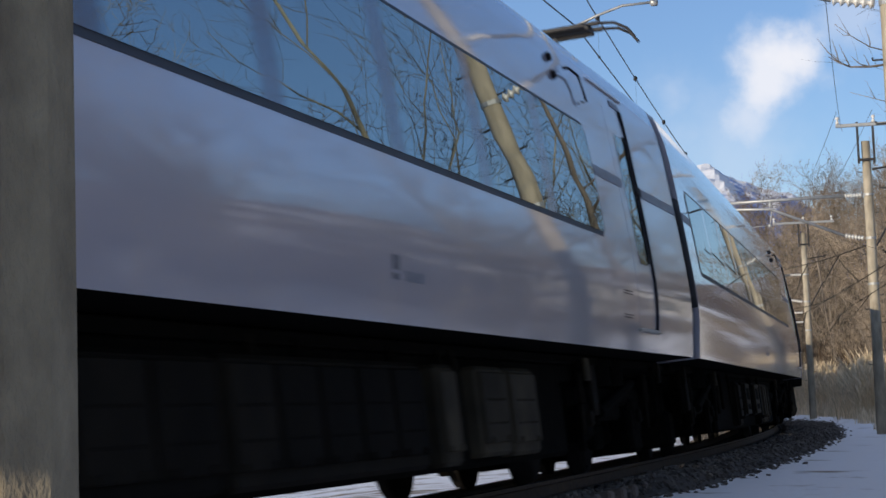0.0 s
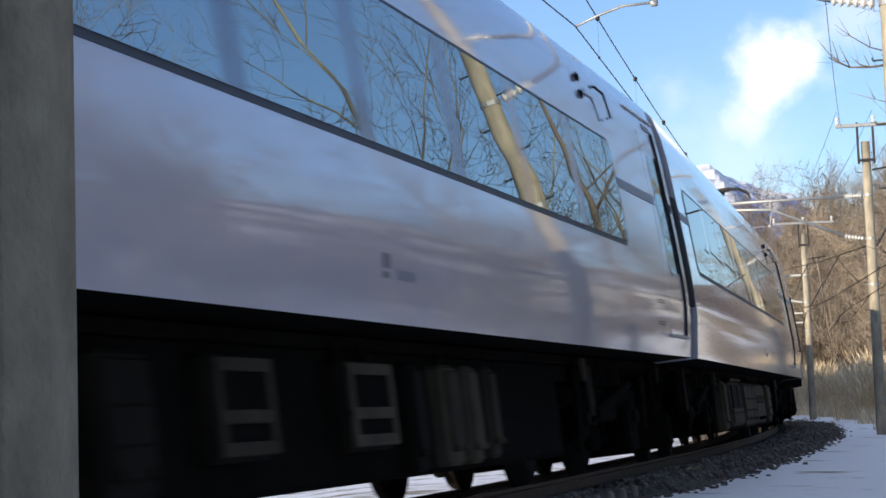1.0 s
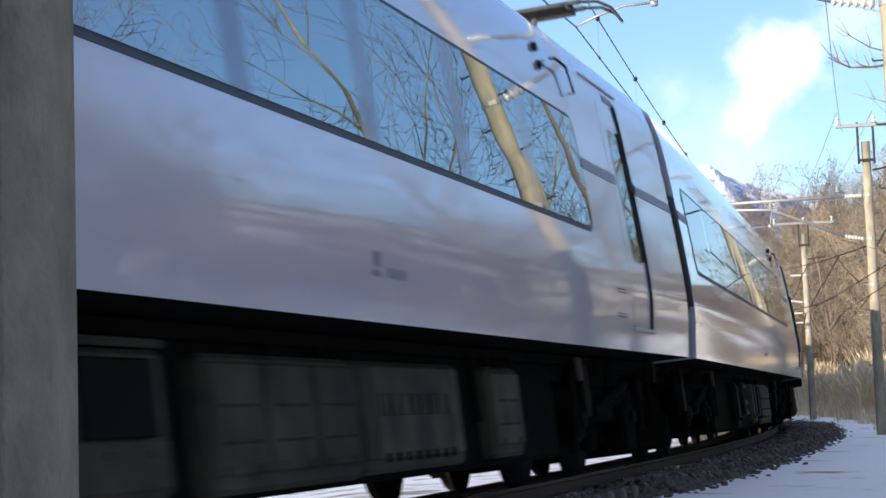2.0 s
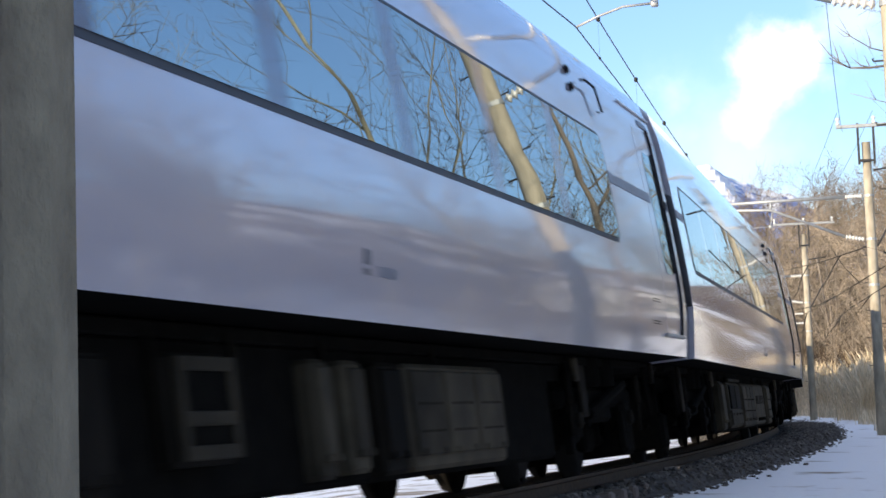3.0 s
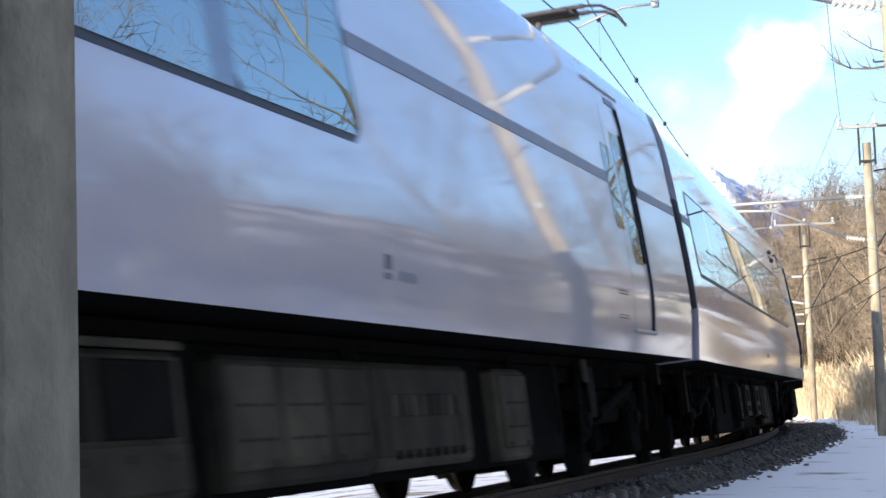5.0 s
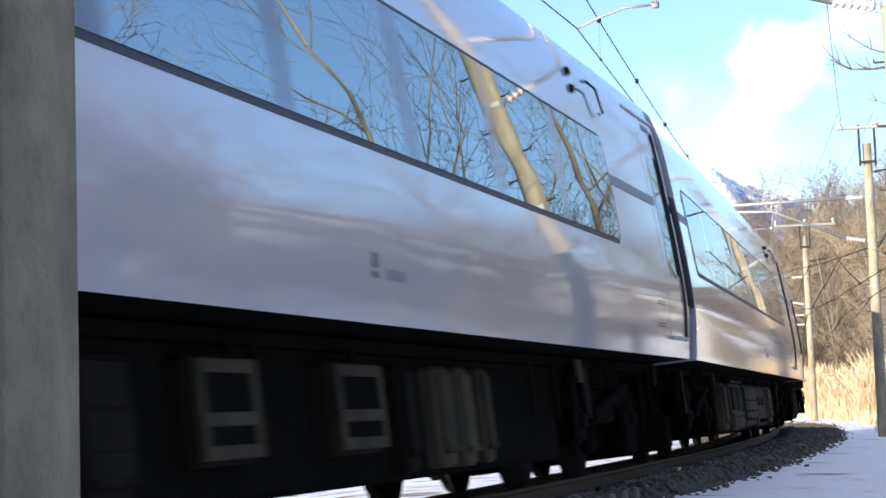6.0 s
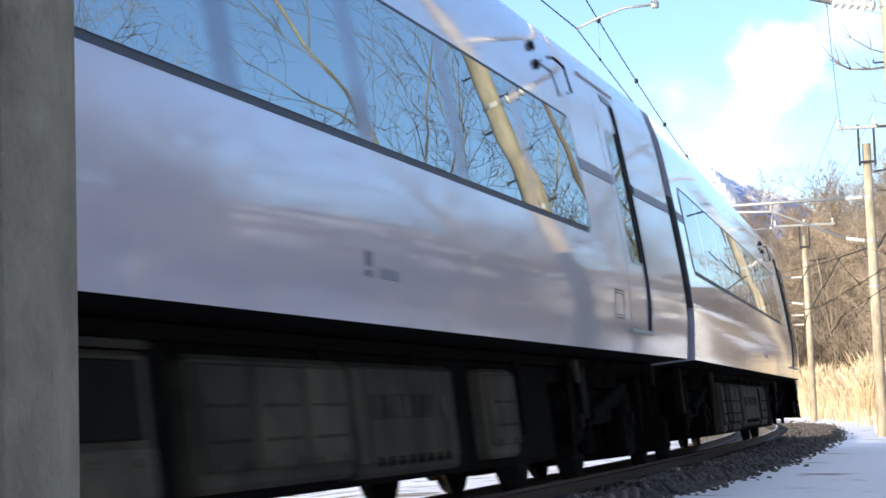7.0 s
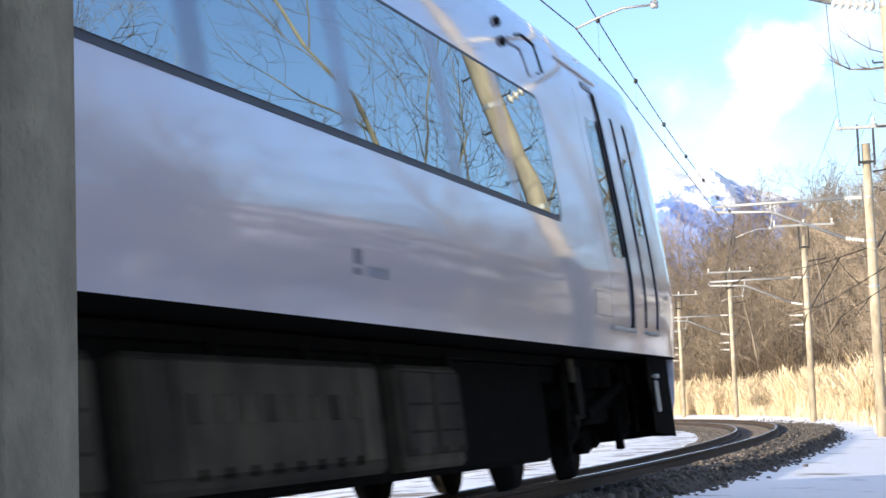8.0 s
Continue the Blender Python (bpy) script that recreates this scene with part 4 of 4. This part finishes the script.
        part("skirt_edge", bm, PAINT, car, "pale skirt edge")
    # underframe
    bm = bmesh.new()
    box(bm, 0, 0, 0.90, 2.2, 19.3 if not last else 17.9, 0.07, 0.01)
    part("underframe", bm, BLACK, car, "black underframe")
    for side in (-1, 1):
        bm = bmesh.new()
        box(bm, side * 1.02, 0, 0.80, 0.10, 11.4, 0.12, 0.01)
        part("sole_bar", bm, BLACK, car)
    for y in (-7.075, 7.05):
        build_bogie(car, y)
    r = random.Random(40 + k)
    long_cases = [(-4.85, -4.40, 0, 1), (-3.80, -2.12, 3, 1), (-1.72, 0.22, 0, 1), (0.26, 2.20, 1, 1), (2.95, 3.70, 0, 1)]
    plan = {1: [(-3.30, -1.92, 0, 0), (-1.82, 1.12, 0, 0), (1.46, 1.84, 0, 1), (2.36, 3.05, 0, 1), (3.12, 3.88, 0, 1)],
            2: [(-2.88, -2.42, 0, 0), (-1.84, -1.12, 2, 0), (-0.10, 0.68, 2, 0), (1.05, 1.30, 0, 0), (1.75, 2.05, 0, 1), (2.25, 2.50, 0, 1), (2.75, 2.95, 0, 1)],
            4: [(-2.90, -2.50, 0, 0), (-1.91, -1.25, 2, 0), (-0.20, 0.02, 0, 1), (0.28, 0.55, 0, 1), (0.80, 1.20, 0, 0), (1.33, 3.35, 0, 1)],
            9: [(-5.04, -4.55, 0, 1), (-4.45, -3.88, 0, 0), (-3.76, -2.46, 0, 1), (-2.14, 0.95, 1, 1), (1.30, 2.50, 0, 1)]}
    rows = plan.get({1: 1, 2: 2, 4: 4, 7: 2, 9: 9}.get(k, 0), long_cases)
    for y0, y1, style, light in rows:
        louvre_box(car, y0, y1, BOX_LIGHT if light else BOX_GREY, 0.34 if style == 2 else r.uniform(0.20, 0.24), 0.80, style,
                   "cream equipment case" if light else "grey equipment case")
    # Solid black filler, added so no bright snow shows between the cases.
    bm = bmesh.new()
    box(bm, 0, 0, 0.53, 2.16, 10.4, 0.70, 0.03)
    part("underfloor_filler", bm, BLACK, car, "black filler block added under the floor to close the gaps")
    # Black infill blocks, added to keep the space above each bogie dark.
    for y in (-7.075, 7.05):
        bm = bmesh.new()
        box(bm, 0, y, 0.68, 1.7, 2.9, 0.40, 0.03)
        part("bogie_infill", bm, BLACK, car)
    for y in (-8.85, 8.85) if not last else (-8.85,):
        bm = bmesh.new()
        box(bm, 0, y, 0.30, 1.9, 0.42, 0.36, 0.04)
        box(bm, 0, y, 0.62, 1.5, 0.20, 0.44, 0.03)
        part("rail_guard", bm, BLACK, car, "black rail guard under the car end")
    for i in range(6):
        y = r.uniform(-5.5, 5.5)
        bm = bmesh.new()
        tube(bm, [(1.10, y, 0.90), (1.12, y, 0.80), (1.12, y + 0.02, r.uniform(0.35, 0.6))], 0.022, 6)
        part("pipe", bm, BOX_GREY, car, "grey pipe under the floor")
    for y in (-9.2, -5.75, 5.7, 9.0 if not last else 8.0):
        bm = bmesh.new()
        tube(bm, [(1.12, y, 0.88), (1.12, y + 0.05, 0.45), (1.05, y + 0.2, 0.35)], 0.028, 6)
        part("hose", bm, BLACK, car, "black hose")
        bm = bmesh.new()
        box(bm, 1.16, y + 0.14, 0.82, 0.04, 0.12, 0.18, 0.01)
        part("bracket", bm, BOX_LIGHT if abs(y) < 6 else BOX_GREY, car, "pale hanging bracket" if abs(y) < 6 else "grey hanging bracket")
    for y, lab in ((-9.0, 1), (5.85, 0)):
        bm = bmesh.new()
        tube(bm, [(-0.9, y, 0.58), (0.9, y, 0.58)], 0.16, 14)
        part("air_tank", bm, BLACK, car, "black air tank", True)
        bm = bmesh.new()
        box(bm, 1.12, y + 0.35, 0.66, 0.03, 0.22, 0.40, 0.01)
        part("label_plate", bm, BOX_GREY, car, "small grey plate")
    if panto:
        build_pantograph(car, panto)
    return car


def build_cars():
    for k, w0, w1, seal, panto in [(1, -8.95, 5.75, 7.72, False), (2, -8.92, 6.90, 9.46, -7.1), (3, -8.95, 5.58, 7.72, False), (4, -8.92, 6.80, 9.46, -8.1),
                                   (5, -8.98, 5.57, 7.60, False), (6, -8.98, -0.28, 7.60, False), (7, -8.92, 6.70, 9.55, -8.1), (8, -8.96, 5.60, 7.72, False),
                                   (9, -9.10, 4.77, 7.10, False)]:
        build_car(k, w0, w1, seal, panto)


# ---------------------------------------------------------------- woods, reeds, mountain


def grow_tree(seed, height, mats, levels=4, spread=0.9, trunk_r=0.14, twigs=4, lean=0.05, first=0.18, thin=0.006):
    """A bare tree: a tapered trunk with limbs, and a crown of fine twigs. Returns the two meshes."""
    r = random.Random(seed)
    wood, fine = ([], []), ([], [])

    def limb(store, pts, r0, r1, sides):
        verts, faces = store
        k0 = len(verts)
        n = len(pts)
        for i, p in enumerate(pts):
            d = (pts[min(i + 1, n - 1)] - pts[max(i - 1, 0)]).normalized()
            a = d.orthogonal().normalized()
            b = d.cross(a)
            rad = r0 + (r1 - r0) * i / (n - 1)
            for j in range(sides):
                t = 2 * math.pi * j / sides
                verts.append(tuple(p + rad * (a * math.cos(t) + b * math.sin(t))))
        for i in range(n - 1):
            for j in range(sides):
                faces.append((k0 + i * sides + j, k0 + i * sides + (j + 1) % sides, k0 + (i + 1) * sides + (j + 1) % sides, k0 + (i + 1) * sides + j))

    def path(p, d, length, n, wob, rise):
        pts = [p]
        for i in range(n):
            d = (d + Vector((r.gauss(0, wob), r.gauss(0, wob), r.gauss(0, wob * 0.6) + rise))).normalized()
            p = p + d * (length / n)
            pts.append(p)
        return pts, d

    def branch(p, d, length, rad, level):
        n = 6 if level == 0 else (5 if level == 1 else 3)
        pts, _ = path(p, d, length, n, 0.07 if level == 0 else 0.16, 0.02 if level == 0 else 0.07)
        end = rad * (0.25 if level else 0.3)
        limb(wood if level < 2 else fine, pts, rad, end, (8, 5, 3, 3, 3)[level])
        if level >= levels:
            return
        count = {0: 9, 1: 6, 2: twigs, 3: 3}[level]
        for i in range(count):
            f = first + (1 - first) * (i + r.random()) / count if level == 0 else 0.15 + 0.85 * (i + r.random()) / count
            q = f * n
            j = min(int(q), n - 1)
            start = pts[j].lerp(pts[j + 1], q - j)
            along = (pts[j + 1] - pts[j]).normalized()
            turn = r.uniform(0, 2 * math.pi)
            side = along.orthogonal().normalized()
            side = side * math.cos(turn) + along.cross(side) * math.sin(turn)
            out = (along * r.uniform(0.6, 1.0) + side * spread * r.uniform(0.6, 1.1)).normalized()
            ln = length * ((0.62 - 0.34 * f) if level == 0 else r.uniform(0.35, 0.6))
            branch(start, out, ln, max(thin, (rad + (end - rad) * f) * 0.5), level + 1)

    branch(Vector((0, 0, -0.3)), Vector((r.gauss(0, lean), r.gauss(0, lean), 1)).normalized(), height, trunk_r, 0)
    return raw_mesh("trunk", *wood, mats[0], True), raw_mesh("crown", *fine, mats[1])


def place_tree(meshes, m, label, group, name="tree"):
    tree = tagged(new(name), label, name, group)
    tree.matrix_world = m
    for name, me in zip(("trunk", "crown"), meshes):
        ob = new(name, me)
        ob.parent = tree
    return tree


def blades(name, count, place, height, mat, label, category, width=0.012, plume=0.0, bend=0.25, seed=1):
    """Many thin upright stalks, some with a plume, joined as one mass."""
    rng = np.random.default_rng(seed)
    verts, faces = [], []
    for i in range(count):
        s, l = place(rng)
        base = beside(s, l, 0)
        z = ground_height(base.x, base.y) - 0.05
        h = height * rng.uniform(0.45, 1.15) * (1.0 + 0.75 * noise.noise(Vector((s * 0.22, l * 0.3, 9.0))) + 0.35 * noise.noise(Vector((s * 0.9, l * 1.1, 2.0))))
        a = rng.uniform(0, 6.28)
        dx, dy = math.cos(a), math.sin(a)
        t = rng.uniform(0.05, bend) * h
        b = rng.uniform(0, 6.28)
        tx, ty = t * math.cos(b), t * math.sin(b)
        w = width * rng.uniform(0.7, 1.5)
        k = len(verts)
        for f, ww in ((0, 1.0), (0.5, 0.9), (0.85, 0.6)):
            cx, cy, cz = base.x + tx * f * f, base.y + ty * f * f, z + h * f
            verts += [(cx - dx * w * ww, cy - dy * w * ww, cz), (cx + dx * w * ww, cy + dy * w * ww, cz)]
        verts.append((base.x + tx, base.y + ty, z + h * 0.98))
        faces += [(k, k + 1, k + 3, k + 2), (k + 2, k + 3, k + 5, k + 4), (k + 4, k + 5, k + 6)]
        if plume and rng.random() < plume:
            k = len(verts)
            px, py = base.x + tx * 0.8, base.y + ty * 0.8
            ox, oy = tx / h * 0.35, ty / h * 0.35
            pw = rng.uniform(0.012, 0.03)
            verts += [(px, py, z + h * 0.86), (px - dx * pw + ox, py - dy * pw + oy, z + h), (px + dx * pw + ox, py + dy * pw + oy, z + h * 1.01),
                      (px + 2.6 * ox, py + 2.6 * oy, z + h * 1.13)]
            faces += [(k, k + 2, k + 1), (k + 1, k + 2, k + 3)]
    return tagged(new(name, raw_mesh(name, verts, faces, mat)), label, category, kind="stuff")


def build_mountain():
    """A far snowy peak; its summit stands over the end of the curve."""
    az = math.atan2(0.161, 1)
    dist = 3200.0
    rng = np.random.default_rng(8)
    nu, nv = 320, 130
    verts, faces = [], []
    for j in range(nv + 1):
        for i in range(nu + 1):
            u = (i / nu - 0.5) * 2200
            v = (j / nv - 0.5) * 1400
            turn = u + 170 * noise.noise(Vector((v * 0.006, 3.3, 1.0))) * min(1.0, abs(v) / 120) + 0.35 * v * min(1.0, abs(v) / 300)
            ridge = float(np.interp(turn, [-1100, -700, -420, -260, -150, -70, -35, 0, 28, 85, 200, 420, 1100], [120, 240, 330, 368, 378, 394, 383, 398, 384, 352, 290, 190, 40]))
            n = noise.fractal(Vector((u * 0.006, v * 0.006, 2.0)), 0.9, 2.1, 7)
            rib = abs(noise.noise(Vector((u * 0.012 + 0.004 * v, v * 0.004, 7.0))))
            z = ridge * max(0.0, 1 - abs(v) / 700) ** 0.9 + 30 * n * min(1, ridge / 200) - 60 * rib * min(1.0, abs(v) / 260)
            verts.append((u, v, z - 20))
    for j in range(nv):
        for i in range(nu):
            a = j * (nu + 1) + i
            faces.append((a, a + 1, a + nu + 2, a + nu + 1))
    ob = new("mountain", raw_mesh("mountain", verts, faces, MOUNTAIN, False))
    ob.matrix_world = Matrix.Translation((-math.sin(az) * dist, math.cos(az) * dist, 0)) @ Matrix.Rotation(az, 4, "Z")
    tagged(ob, "distant snow-capped mountain with distance haze in its blue rock colour", "mountain", kind="structure")


OVERHANG = [([(6.0, 5.6), (5.0, 6.6), (4.03, 6.87), (3.6, 6.78), (2.99, 6.68), (2.64, 6.69), (2.44, 6.83), (2.26, 7.01)], 0.04),
            ([(5.9, 6.2), (4.8, 6.7), (3.62, 6.96), (3.02, 7.11), (2.67, 7.29), (2.40, 7.51)], 0.022),
            ([(6.05, 5.0), (5.0, 5.6), (3.97, 5.93), (3.57, 5.96), (3.06, 6.08), (2.61, 6.22)], 0.020)]


def build_house(x, y, turn, width, depth, height, openings, label):
    """A small white-walled house with a snowy gable roof; its front looks along local -y. Openings: (centre, sill, width, height, kind)."""
    house = tagged(new("house"), label, "house", "houses beside the line")
    z = max(ground_height(x + dx, y + dy) for dx in (-2, 0, 2) for dy in (-2, 0, 2)) - 0.1
    house.matrix_world = pose(x, y, z, 0, 0, turn)
    bm = bmesh.new()
    box(bm, 0, depth / 2, height / 2 - 1.35, width, depth, height + 3.3, 0.02)
    part("wall", bm, HOUSE_WALL, house, "white rendered wall")
    bm = bmesh.new()
    ridge, eave, over = height + 0.3 + depth * 0.22, height + 0.3, 0.35
    outline = [(-over, eave - 0.08), (depth / 2, ridge), (depth + over, eave - 0.08), (depth + over, eave + 0.06), (depth / 2, ridge + 0.16), (-over, eave + 0.06)]
    ends = [[bm.verts.new((sx * (width / 2 + over), yy, zz)) for yy, zz in outline] for sx in (-1, 1)]
    for j in range(6):
        bm.faces.new((ends[0][j], ends[0][(j + 1) % 6], ends[1][(j + 1) % 6], ends[1][j]))
    bm.faces.new(ends[0][::-1])
    bm.faces.new(ends[1])
    bmesh.ops.recalc_face_normals(bm, faces=bm.faces)
    part("roof", bm, DARK_WOOD, house, "dark gable roof")
    bm = bmesh.new()
    for y0, y1 in ((-over, depth / 2), (depth + over, depth / 2)):
        a, b = Vector((0, y0, eave + 0.065)), Vector((0, y1, ridge + 0.165))
        vs = [bm.verts.new((sx * (width / 2 + over - 0.06), p.y, p.z + dz)) for dz in (0.0, 0.14) for sx, p in ((-1, a), (1, a), (1, b), (-1, b))]
        for f in ((0, 3, 2, 1), (4, 5, 6, 7), (0, 1, 5, 4), (1, 2, 6, 5), (2, 3, 7, 6), (3, 0, 4, 7)):
            bm.faces.new([vs[i] for i in f])
    bmesh.ops.recalc_face_normals(bm, faces=bm.faces)
    part("snow_cover", bm, ROOF_SNOW, house, "thick snow on the roof")
    for cx, sill, w, h, kind in openings:
        bm = bmesh.new()
        for sx in (-1, 1):
            box(bm, cx + sx * w / 2, -0.02, sill + h / 2, 0.07, 0.08, h + 0.07, 0.01)
        for zz in (sill, sill + h):
            box(bm, cx, -0.02, zz, w, 0.08, 0.07, 0.01)
        frame_ob = part("window" if kind == "window" else "door", bm, DARK_WOOD, house, "dark frame")
        bm = bmesh.new()
        box(bm, cx, -0.012, sill + h / 2, w - 0.07, 0.03, h - 0.07, 0.004)
        part("pane" if kind == "window" else "panel", bm, GLASS if kind == "window" else DARK_WOOD, frame_ob)


def build_houses():
    """Low houses on the rise outside the curve, seen mirrored in the cars' sides."""
    build_house(5.6, 101.5, -64, 12.5, 5.0, 2.0, [(-3.4, 0.9, 0.7, 0.7, "window")], "long low white house with snow on its roof on the rise")
    build_house(12.0, 94.6, -55, 3.6, 3.6, 2.7, [(-0.7, 0.9, 0.8, 1.0, "window"), (0.8, 0.2, 0.9, 1.95, "door")], "small white shed with a dark door beside bare trees")
    build_house(14.6, 89.4, -50, 3.2, 3.4, 2.6, [(0.1, 0.8, 1.1, 1.1, "window")], "small white shed with one window on the snowy rise")


def build_overhang():
    """A roadside tree that reaches a few bare branches towards the line."""
    tree = tagged(new("tree"), "bare tree reaching thin dark branches over the line", "tree", "trees beside the line")
    foot = beside(38, 6.4, 0)
    foot.z = ground_height(foot.x, foot.y) - 0.2
    tree.matrix_world = Matrix.Translation(foot) @ Matrix.Rotation(38 / RADIUS, 4, "Z")
    here = lambda l, z, y=0.0: (l - 6.4, y, z - foot.z)
    bm = bmesh.new()
    tube(bm, [here(6.4, foot.z), here(6.3, 2.5), here(6.05, 5.0), here(5.9, 7.2), here(6.1, 9.5)], [0.13, 0.11, 0.09, 0.06, 0.02], 10)
    part("trunk", bm, BARK, tree, "", True)
    r = random.Random(77)
    for line, rad in OVERHANG:
        bm = bmesh.new()
        pts = [Vector(here(l, z, 0.4 * math.sin(i))) for i, (l, z) in enumerate(line)]
        tube(bm, pts, [rad * (1 - 0.8 * i / (len(pts) - 1)) for i in range(len(pts))], 6)
        for i in range(1, len(pts) - 1):
            for j in range(2):
                d = Vector((r.uniform(-0.35, 0.05), r.uniform(-0.3, 0.3), r.uniform(0.05, 0.4)))
                tube(bm, [pts[i], pts[i] + d * 0.6, pts[i] + d + Vector((-0.05, 0, 0.12))], [rad * 0.35, rad * 0.25, rad * 0.1], 5)
        part("branch", bm, BARK, tree, "thin bare branch", True)


def build_nature():
    build_mountain()
    r = random.Random(5)
    # the brown wood on the slope outside the curve
    kinds = [grow_tree(100 + i, 8.5 + 0.6 * i, (BARK, TWIG), 4, 0.95, 0.12, 5, first=0.10, thin=0.012) for i in range(6)]
    small = [grow_tree(200 + i, 4.0 + 0.5 * i, (TWIG, TWIG), 4, 1.2, 0.05, 4, 0.15, 0.03, 0.010) for i in range(4)]
    n = 0
    while n < 275:
        s, l = r.uniform(80, 330), 11 + 52 * r.random() ** 1.2
        p = beside(s, l, 0)
        if p.y < 70 or p.x > 6.0 - 0.064 * p.y:
            continue
        n += 1
        p.z = ground_height(p.x, p.y)
        k = r.uniform(0.78, 1.22) * (0.84 + 0.005 * min(l, 60))
        place_tree(kinds[n % 6], Matrix.Translation(p) @ Matrix.Rotation(r.uniform(0, 6.28), 4, "Z") @ Matrix.Scale(k, 4), "bare brown deciduous tree on the wooded slope", "trees of the wood")
    # dark trees behind the houses
    for i in range(30):
        p = Vector((r.uniform(4, 30), 0, 0))
        p.y = 109 + 0.1 * p.x + r.uniform(0, 26)
        p.z = ground_height(p.x, p.y)
        place_tree(kinds[i % 6], Matrix.Translation(p) @ Matrix.Rotation(r.uniform(0, 6.28), 4, "Z") @ Matrix.Scale(r.uniform(0.45, 0.75), 4), "bare brown deciduous tree behind the houses", "trees of the wood")
    n = 0
    while n < 230:
        s, l = r.uniform(70, 280), 9 + 40 * r.random() ** 1.5
        p = beside(s, l, 0)
        if p.y < 70 or p.x > 6.0 - 0.064 * p.y:
            continue
        n += 1
        p.z = ground_height(p.x, p.y) - 0.2
        place_tree(small[n % 4], Matrix.Translation(p) @ Matrix.Rotation(r.uniform(0, 6.28), 4, "Z") @ Matrix.Scale(r.uniform(0.7, 1.2), 4), "leafless brown shrub under the wood", "shrubs of the wood", "shrub")
    # pale trees beside the line, mirrored in the windows
    near = [grow_tree(300 + i, 10.5 + 0.9 * i, (PALE_BARK, PALE_BARK), 4, 0.8, 0.11, 5, first=0.14) for i in range(4)]
    spots = [(16, 11), (33, 13), (40, 9.5), (50, 8.5), (60, 11), (34, 22), (58, 26), (70, 10.5), (80, 26), (14, 12), (64, 32), (38, 30), (92, 30), (42, 19), (62, 22), (48, 28), (56, 38), (40, 40), (74, 44)]
    for i, (s, l) in enumerate(spots):
        p = beside(s, l, 0)
        p.z = ground_height(p.x, p.y)
        place_tree(near[i % 4], Matrix.Translation(p) @ Matrix.Rotation(r.uniform(0, 6.28), 4, "Z") @ Matrix.Scale(r.uniform(0.8, 1.15), 4), "tall bare tree with pale branches beside the line", "trees beside the line")

    low = [grow_tree(400 + i, 5.4 + 0.55 * i, (PALE_BARK, DARK_TWIG), 4, 1.25, 0.060, 6, 0.16, 0.03, 0.0065) for i in range(5)]
    n = 0
    while n < 56:
        s, l = 14 + 78 * r.random() ** 1.7, 7.5 + 7 * r.random()
        p = beside(s, l, 0)
        if p.x < 8.2 - 0.06 * p.y or (p.y > 42 and 0.02 < (p.x - 1) / (p.y - 25) < 0.19 and r.random() < 0.7):
            continue
        n += 1
        p.z = ground_height(p.x, p.y)
        place_tree(low[n % 5], Matrix.Translation(p) @ Matrix.Rotation(r.uniform(0, 6.28), 4, "Z") @ Matrix.Scale(r.uniform(0.8, 1.1), 4), "small bare tree with dark spreading twigs beside the line", "trees beside the line")

    build_overhang()
    for i in range(34):
        s = r.uniform(66, 160)
        p = beside(s, r.uniform(5.0, 10.5), 0)
        p.z = ground_height(p.x, p.y) - 0.2
        place_tree(small[i % 4], Matrix.Translation(p) @ Matrix.Rotation(r.uniform(0, 6.28), 4, "Z") @ Matrix.Scale(r.uniform(0.25, 0.5), 4), "small leafless brown shrub among the reeds", "shrubs among the reeds", "shrub")

    def reeds(rng):
        while True:
            s = rng.uniform(72, 190)
            l = 4.7 + 7.0 * rng.random() ** 1.2 + 0.7 * math.sin(s * 0.4)
            p = beside(s, l, 0)
            if p.x < 5.5 - 0.066 * p.y and noise.noise(Vector((s * 0.2, l * 0.45, 4.0))) > rng.uniform(-0.22, 0.25):
                return s, l
    blades("reeds", 80000, reeds, 1.62, REED, "tall dry golden reeds with feathery plumes on the bank", "reeds", 0.007, 0.6, 0.5, 11)

    def grass(rng):
        s = rng.uniform(35, 120)
        return s, 4.1 + 2.2 * rng.random() + 0.7 * math.sin(s * 0.7)
    blades("dead_grass", 9000, grass, 0.7, REED, "low dead grass at the foot of the masts", "grass", 0.010, 0.0, 0.6, 12)

    def scrub(rng):
        s = rng.uniform(80, 250)
        l = 9.0 + 26 * rng.random() ** 1.4
        p = beside(s, l, 0)
        return (s, l) if p.x < 6.0 - 0.064 * p.y else (s + 60, l)
    blades("undergrowth", 26000, scrub, 3.4, SCRUB, "brown leafless undergrowth on the slope", "undergrowth", 0.022, 0.0, 0.6, 13)

    def thicket(rng):
        while True:
            s, l = rng.uniform(12, 85), 27 + 26 * rng.random() ** 1.2
            p = beside(s, l, 0)
            if p.x > 5.0 - 0.04 * p.y and noise.noise(Vector((s * 0.12, l * 0.2, 6.0))) > rng.uniform(-0.1, 0.3):
                return s, l
    blades("thicket", 14000, thicket, 2.4, SCRUB, "brown leafless thicket beside the line", "undergrowth", 0.03, 0.0, 0.7, 14)


build_ground()
build_track()
build_line()
build_post()
build_cars()
build_houses()
build_nature()


def motions():
    """Every car runs along the curve towards the camera; the wheelsets turn under it."""
    for k, car in enumerate(CARS, 1):
        walk(car, [(i * 0.25, car_pose(LAST_AT_END + SPEED * (8 - i * 0.25) - CAR_PITCH * (9 - k) + float(np.interp(i * 0.25, UNEVEN_T, UNEVEN)))) for i in range(33)])
    for n, (w, base) in enumerate(WHEELSETS):
        walk(w, [(i / 30, base @ Matrix.Rotation(SPEED / 30 / 0.43 * i + n, 4, "X")) for i in range(241)])


motions()
